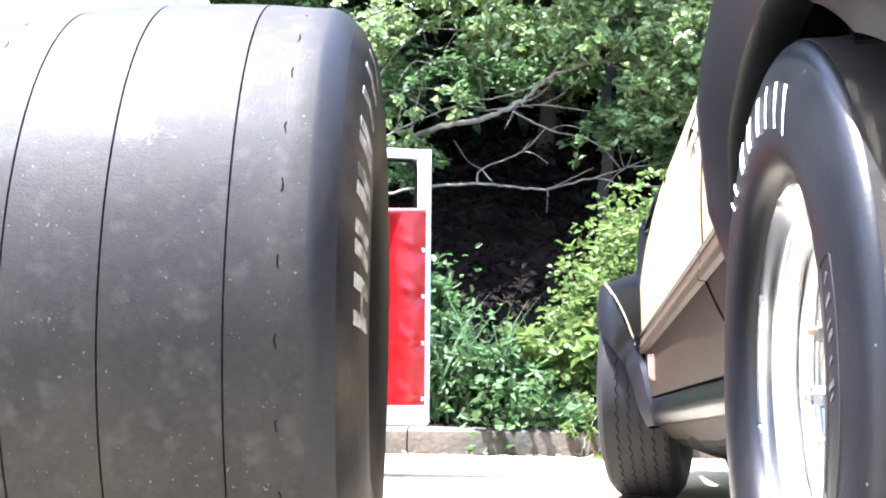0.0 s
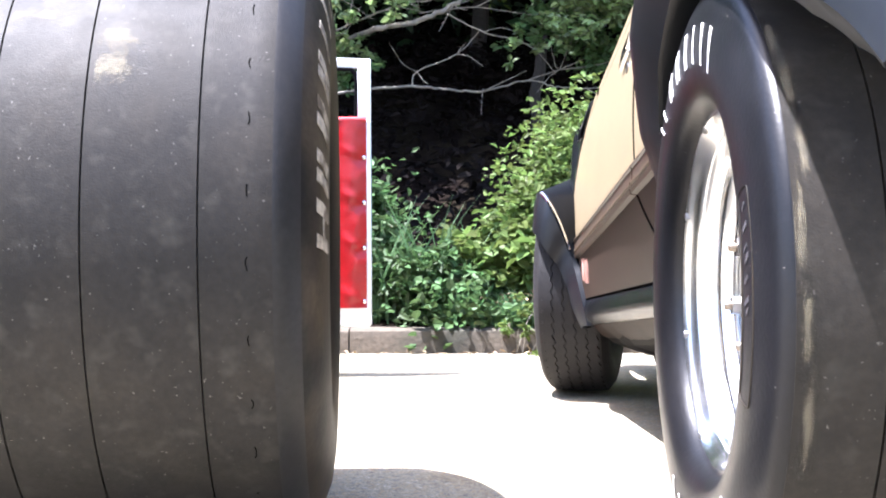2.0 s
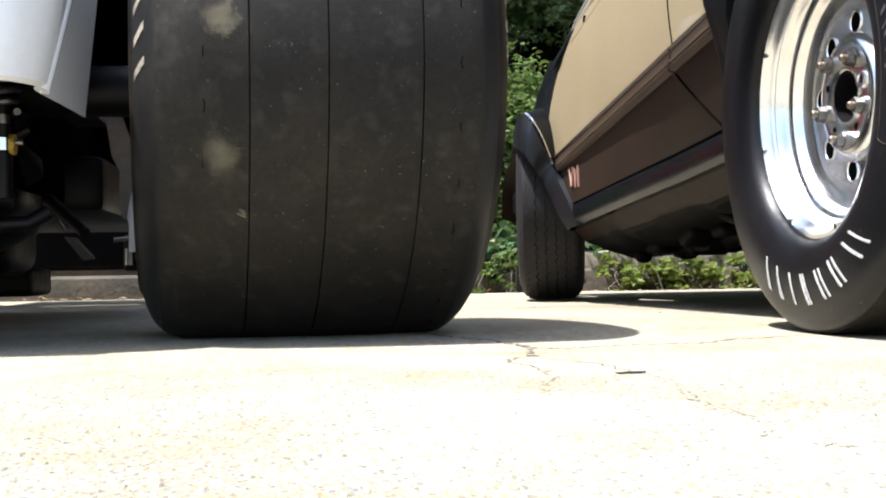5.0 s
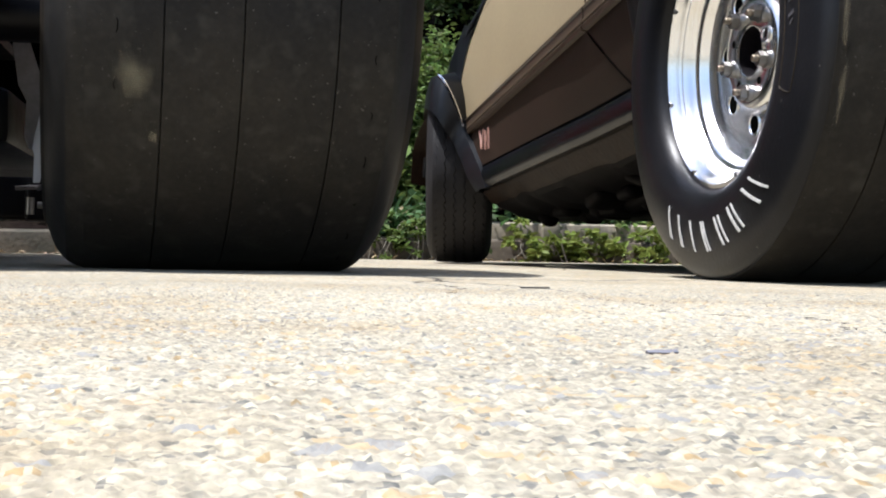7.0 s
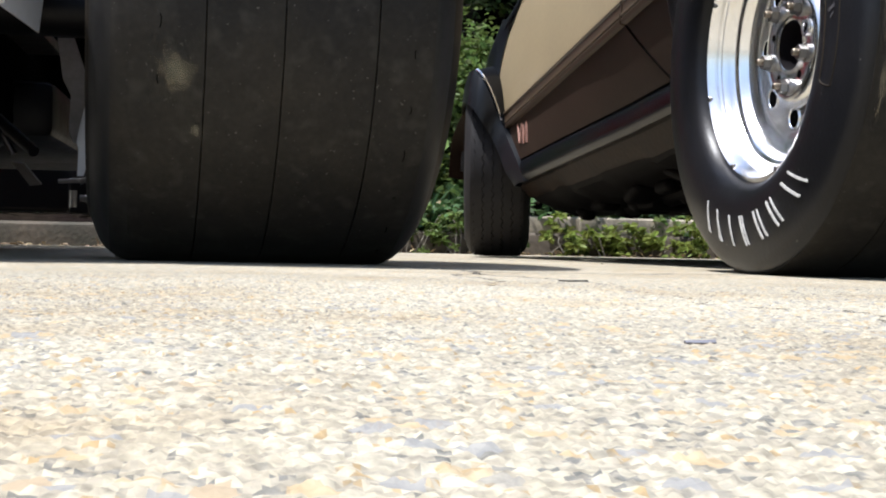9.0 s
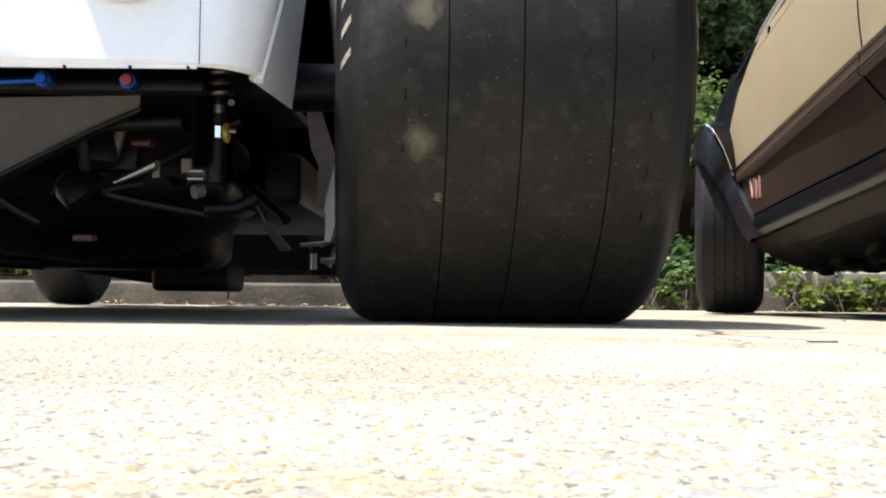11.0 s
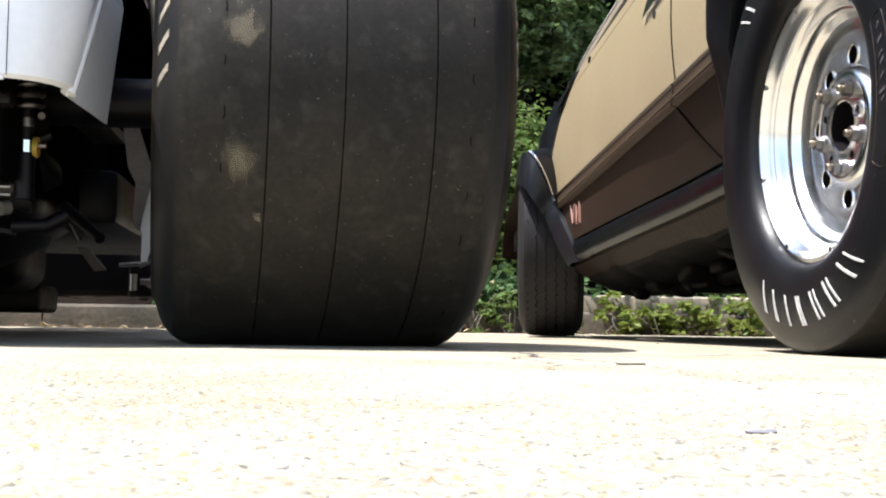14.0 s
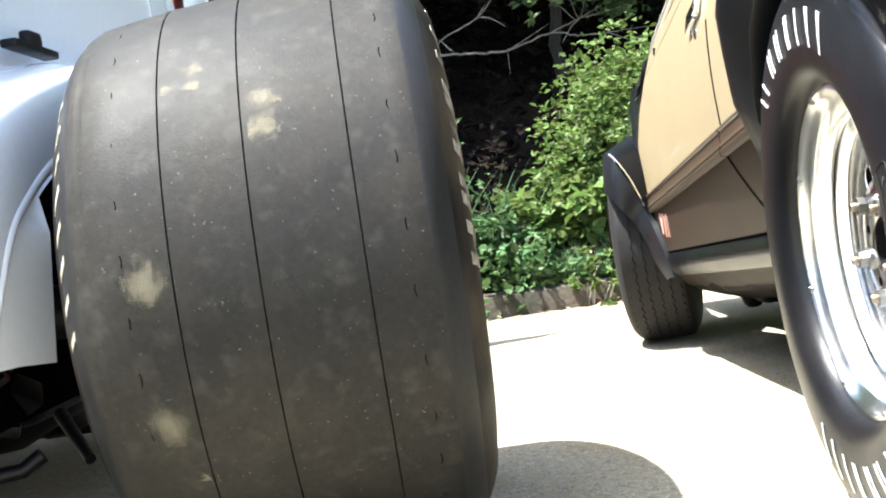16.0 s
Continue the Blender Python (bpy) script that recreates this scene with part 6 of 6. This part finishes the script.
for k in range(46):                     # fine bare twigs off the long branches
    pts = BRANCHES[k % len(BRANCHES)][0]
    i = twigs.randrange(1, len(pts))
    x, y, z = pts[i]
    dx, dz = twigs.uniform(-0.15, 0.38), twigs.uniform(-0.2, 0.16)
    limb(tree, [(x, y, z), (x + dx * 0.5, y - 0.05, z + dz * 0.3 + twigs.uniform(-0.04, 0.04)), (x + dx, y - 0.1, z + dz)], twigs.uniform(0.003, 0.0045), 0.0015, "twig", n=5)
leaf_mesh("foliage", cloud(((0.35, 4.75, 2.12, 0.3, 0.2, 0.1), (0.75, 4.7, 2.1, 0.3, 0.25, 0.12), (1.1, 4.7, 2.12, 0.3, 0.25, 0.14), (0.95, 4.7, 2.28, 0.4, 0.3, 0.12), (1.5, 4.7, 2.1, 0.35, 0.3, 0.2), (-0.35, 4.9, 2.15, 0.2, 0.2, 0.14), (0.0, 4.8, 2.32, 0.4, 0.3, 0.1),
                            (0.7, 4.6, 2.42, 0.6, 0.4, 0.12), (1.9, 4.7, 2.3, 0.4, 0.3, 0.3), (0.05, 4.7, 1.7, 0.08, 0.08, 0.06), (-0.2, 4.8, 1.55, 0.12, 0.1, 0.08), (0.8, 4.7, 1.5, 0.06, 0.06, 0.04), (0.7, 4.55, 2.0, 0.35, 0.2, 0.07), (1.15, 4.55, 1.95, 0.3, 0.2, 0.09), (1.2, 4.6, 1.7, 0.2, 0.2, 0.1), (1.1, 4.6, 1.78, 0.24, 0.2, 0.12), (1.4, 4.6, 1.85, 0.28, 0.2, 0.16), (1.0, 4.6, 1.56, 0.14, 0.12, 0.08), (1.55, 4.65, 1.6, 0.25, 0.2, 0.14)), 21000, 5, 0.3), 0.046, "leaf_pale", tree, "yellow-green leaves, colour raised for sunlight", seed=5, narrow=0.6)
leaf_mesh("inner_foliage", cloud(((1.05, 4.85, 1.75, 0.25, 0.2, 0.2), (1.2, 4.9, 1.5, 0.2, 0.2, 0.2), (0.9, 4.9, 1.62, 0.2, 0.2, 0.12), (1.5, 4.9, 1.75, 0.3, 0.25, 0.3), (0.65, 4.9, 1.95, 0.25, 0.2, 0.1), (-0.25, 4.95, 1.85, 0.2, 0.2, 0.2), (-0.2, 4.9, 1.4, 0.16, 0.15, 0.14), (0.2, 5.2, 2.0, 0.4, 0.3, 0.2)), 4200, 6, 0.3), 0.05, "leaf", tree, seed=6, narrow=0.6)

sunny = random.Random(12)
for k, (x, y) in enumerate(((-3.4, 6.2), (-2.1, 6.4), (-1.2, 6.0), (0.9, 6.3), (2.4, 6.0), (3.8, 6.2))):
    z0 = bank_z(x, y) - 0.2
    t = thing("sunlit_tree", "slender tree with shade-coloured trunk and sunlit green leaves", "tree", (x, y, z0), group="trees on the bank")
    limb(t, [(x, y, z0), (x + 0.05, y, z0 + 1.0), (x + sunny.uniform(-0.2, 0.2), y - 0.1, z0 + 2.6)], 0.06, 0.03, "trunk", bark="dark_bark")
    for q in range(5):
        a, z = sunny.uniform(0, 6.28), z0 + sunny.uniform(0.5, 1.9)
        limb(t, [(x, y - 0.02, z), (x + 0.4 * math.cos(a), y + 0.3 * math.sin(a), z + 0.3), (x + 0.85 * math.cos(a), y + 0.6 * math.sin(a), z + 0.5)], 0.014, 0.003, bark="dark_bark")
    blobs = [(x + sunny.uniform(-0.8, 0.8), y + sunny.uniform(-0.7, 0.4), sunny.uniform(1.95, 3.3), sunny.uniform(0.35, 0.6), sunny.uniform(0.3, 0.5), sunny.uniform(0.16, 0.28)) for q in range(9)]
    leaf_mesh("foliage", cloud(blobs, 6500, 280 + k, 0.4), 0.07, "leaf_bright" if k % 2 else "leaf", t, seed=290 + k, up=0.6)

back = random.Random(4)
for k, (x, y) in enumerate(((-3.2, 7.6), (-2.2, 8.2), (-1.5, 7.2), (-0.9, 8.4), (0.6, 8.6), (1.9, 8.2), (3.2, 8.0), (4.6, 7.6), (-4.6, 7.8), (6.0, 8.0), (-6.2, 7.5))):
    z0 = bank_z(x, y) - 0.2
    t = thing("woodland_tree", "woodland tree with shade-coloured trunk and dense dark foliage", "tree", (x, y, z0), group="trees on the bank")
    lean = back.uniform(-0.4, 0.4)
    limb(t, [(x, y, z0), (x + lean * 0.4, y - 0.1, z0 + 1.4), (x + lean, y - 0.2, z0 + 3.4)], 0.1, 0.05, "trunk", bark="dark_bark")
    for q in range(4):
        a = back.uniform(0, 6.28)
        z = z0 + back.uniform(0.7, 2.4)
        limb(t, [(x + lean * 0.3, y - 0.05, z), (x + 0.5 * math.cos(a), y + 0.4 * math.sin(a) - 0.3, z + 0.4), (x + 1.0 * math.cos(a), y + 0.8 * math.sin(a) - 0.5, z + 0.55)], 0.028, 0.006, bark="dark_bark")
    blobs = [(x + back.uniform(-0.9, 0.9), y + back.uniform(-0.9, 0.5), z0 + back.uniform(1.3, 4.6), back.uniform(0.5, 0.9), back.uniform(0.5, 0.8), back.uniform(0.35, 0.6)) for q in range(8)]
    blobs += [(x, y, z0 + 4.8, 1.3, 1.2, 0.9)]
    # unseen high leaf masses added to keep sun off the hollow
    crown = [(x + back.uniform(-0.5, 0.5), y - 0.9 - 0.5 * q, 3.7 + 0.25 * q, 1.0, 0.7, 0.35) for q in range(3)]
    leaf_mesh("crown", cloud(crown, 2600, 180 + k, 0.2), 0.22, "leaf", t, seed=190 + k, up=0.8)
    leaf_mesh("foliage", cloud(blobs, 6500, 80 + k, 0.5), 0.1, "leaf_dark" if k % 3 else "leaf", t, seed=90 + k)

# unseen closed leaf layer added above the slope to block sun and sky
gc = np.random.default_rng(77)
can = np.stack([gc.uniform(-9, 10, 15000), gc.uniform(5.5, 11.5, 15000), gc.uniform(0, 1, 15000)], 1)
can[:, 2] = 3.3 + 0.28 * (can[:, 1] - 5.5) + can[:, 2] * 1.0 + 0.3 * np.sin(can[:, 0] * 2.1)
tagged(leaf_mesh("shade_canopy", can, 0.3, "leaf", seed=78, up=0.85, narrow=0.75), "unseen leaf layer added over the bank to shade it", "woodland", kind="stuff")

# far woodland closing the view
g = np.random.default_rng(3)
far = np.stack([g.uniform(-11, 11, 26000), g.uniform(8.8, 11.5, 26000), g.uniform(0, 1, 26000) ** 0.8 * 7 + 1.0], 1)
tagged(leaf_mesh("far_woods", far + g.normal(size=far.shape) * 0.2, 0.26, "leaf_dark", seed=14), "dense woodland foliage on the slope, coloured for shade", "woodland", kind="stuff")
# dark sheet behind the leaves stands for the wood's inner shade
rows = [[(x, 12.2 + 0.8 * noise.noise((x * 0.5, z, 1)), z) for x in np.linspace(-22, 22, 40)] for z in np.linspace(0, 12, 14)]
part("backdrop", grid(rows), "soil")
tagged(bpy.data.objects["backdrop"], "near-black sheet standing for shade deep in the wood", "woodland", kind="structure")

# dry leaves and peelings on the concrete
leaf_mesh("leaf_litter", [(x, y, 0.004) for x, y in ((rng.uniform(-1.5, 2.2), KERB_Y - abs(rng.gauss(0, 0.06)) - 0.01) for k in range(260))], 0.03, "dry", seed=8, up=0.8)
tagged(bpy.data.objects["leaf_litter"], "dry leaves along the kerb", "leaves", kind="stuff")
leaf_mesh("twig_litter", [(0.6, 0.95, 0.003), (0.75, 0.5, 0.003), (0.35, -1.25, 0.003), (0.2, 2.78, 0.006), (0.24, 2.8, 0.006)], 0.05, "dry", seed=9, up=0.9, narrow=0.15)
tagged(bpy.data.objects["twig_litter"], "small dry twigs on the concrete", "twigs", kind="stuff")


def chip(name, at, long, wide, turn, material, label):
    """A flat flake lying on the concrete."""
    rows = []
    for i in range(7):
        t = i / 6
        w = wide * math.sin(math.pi * (0.12 + 0.76 * t)) * (0.8 + 0.3 * noise.noise((t * 5, turn, 0)))
        rows.append([((t - 0.5) * long, -w, 0), ((t - 0.5) * long, 0, 0.0006 + 0.0003 * t), ((t - 0.5) * long, w, 0)])
    bm = moved(solid(grid(rows), 0.0008), Matrix.Translation(at) @ Matrix.Rotation(turn, 4, "Z"))
    return tagged(part(name, bm, material), label, "flake")


chip("bark_chip", (0.287, -0.89, 0.0018), 0.03, 0.006, 0.1, "dark_bark", "dark dry flake of bark on the concrete")
chip("stone_chip", (0.121, -1.63, 0.0012), 0.0115, 0.005, 0.0, "slate", "small flat blue-grey stone chip on the concrete")
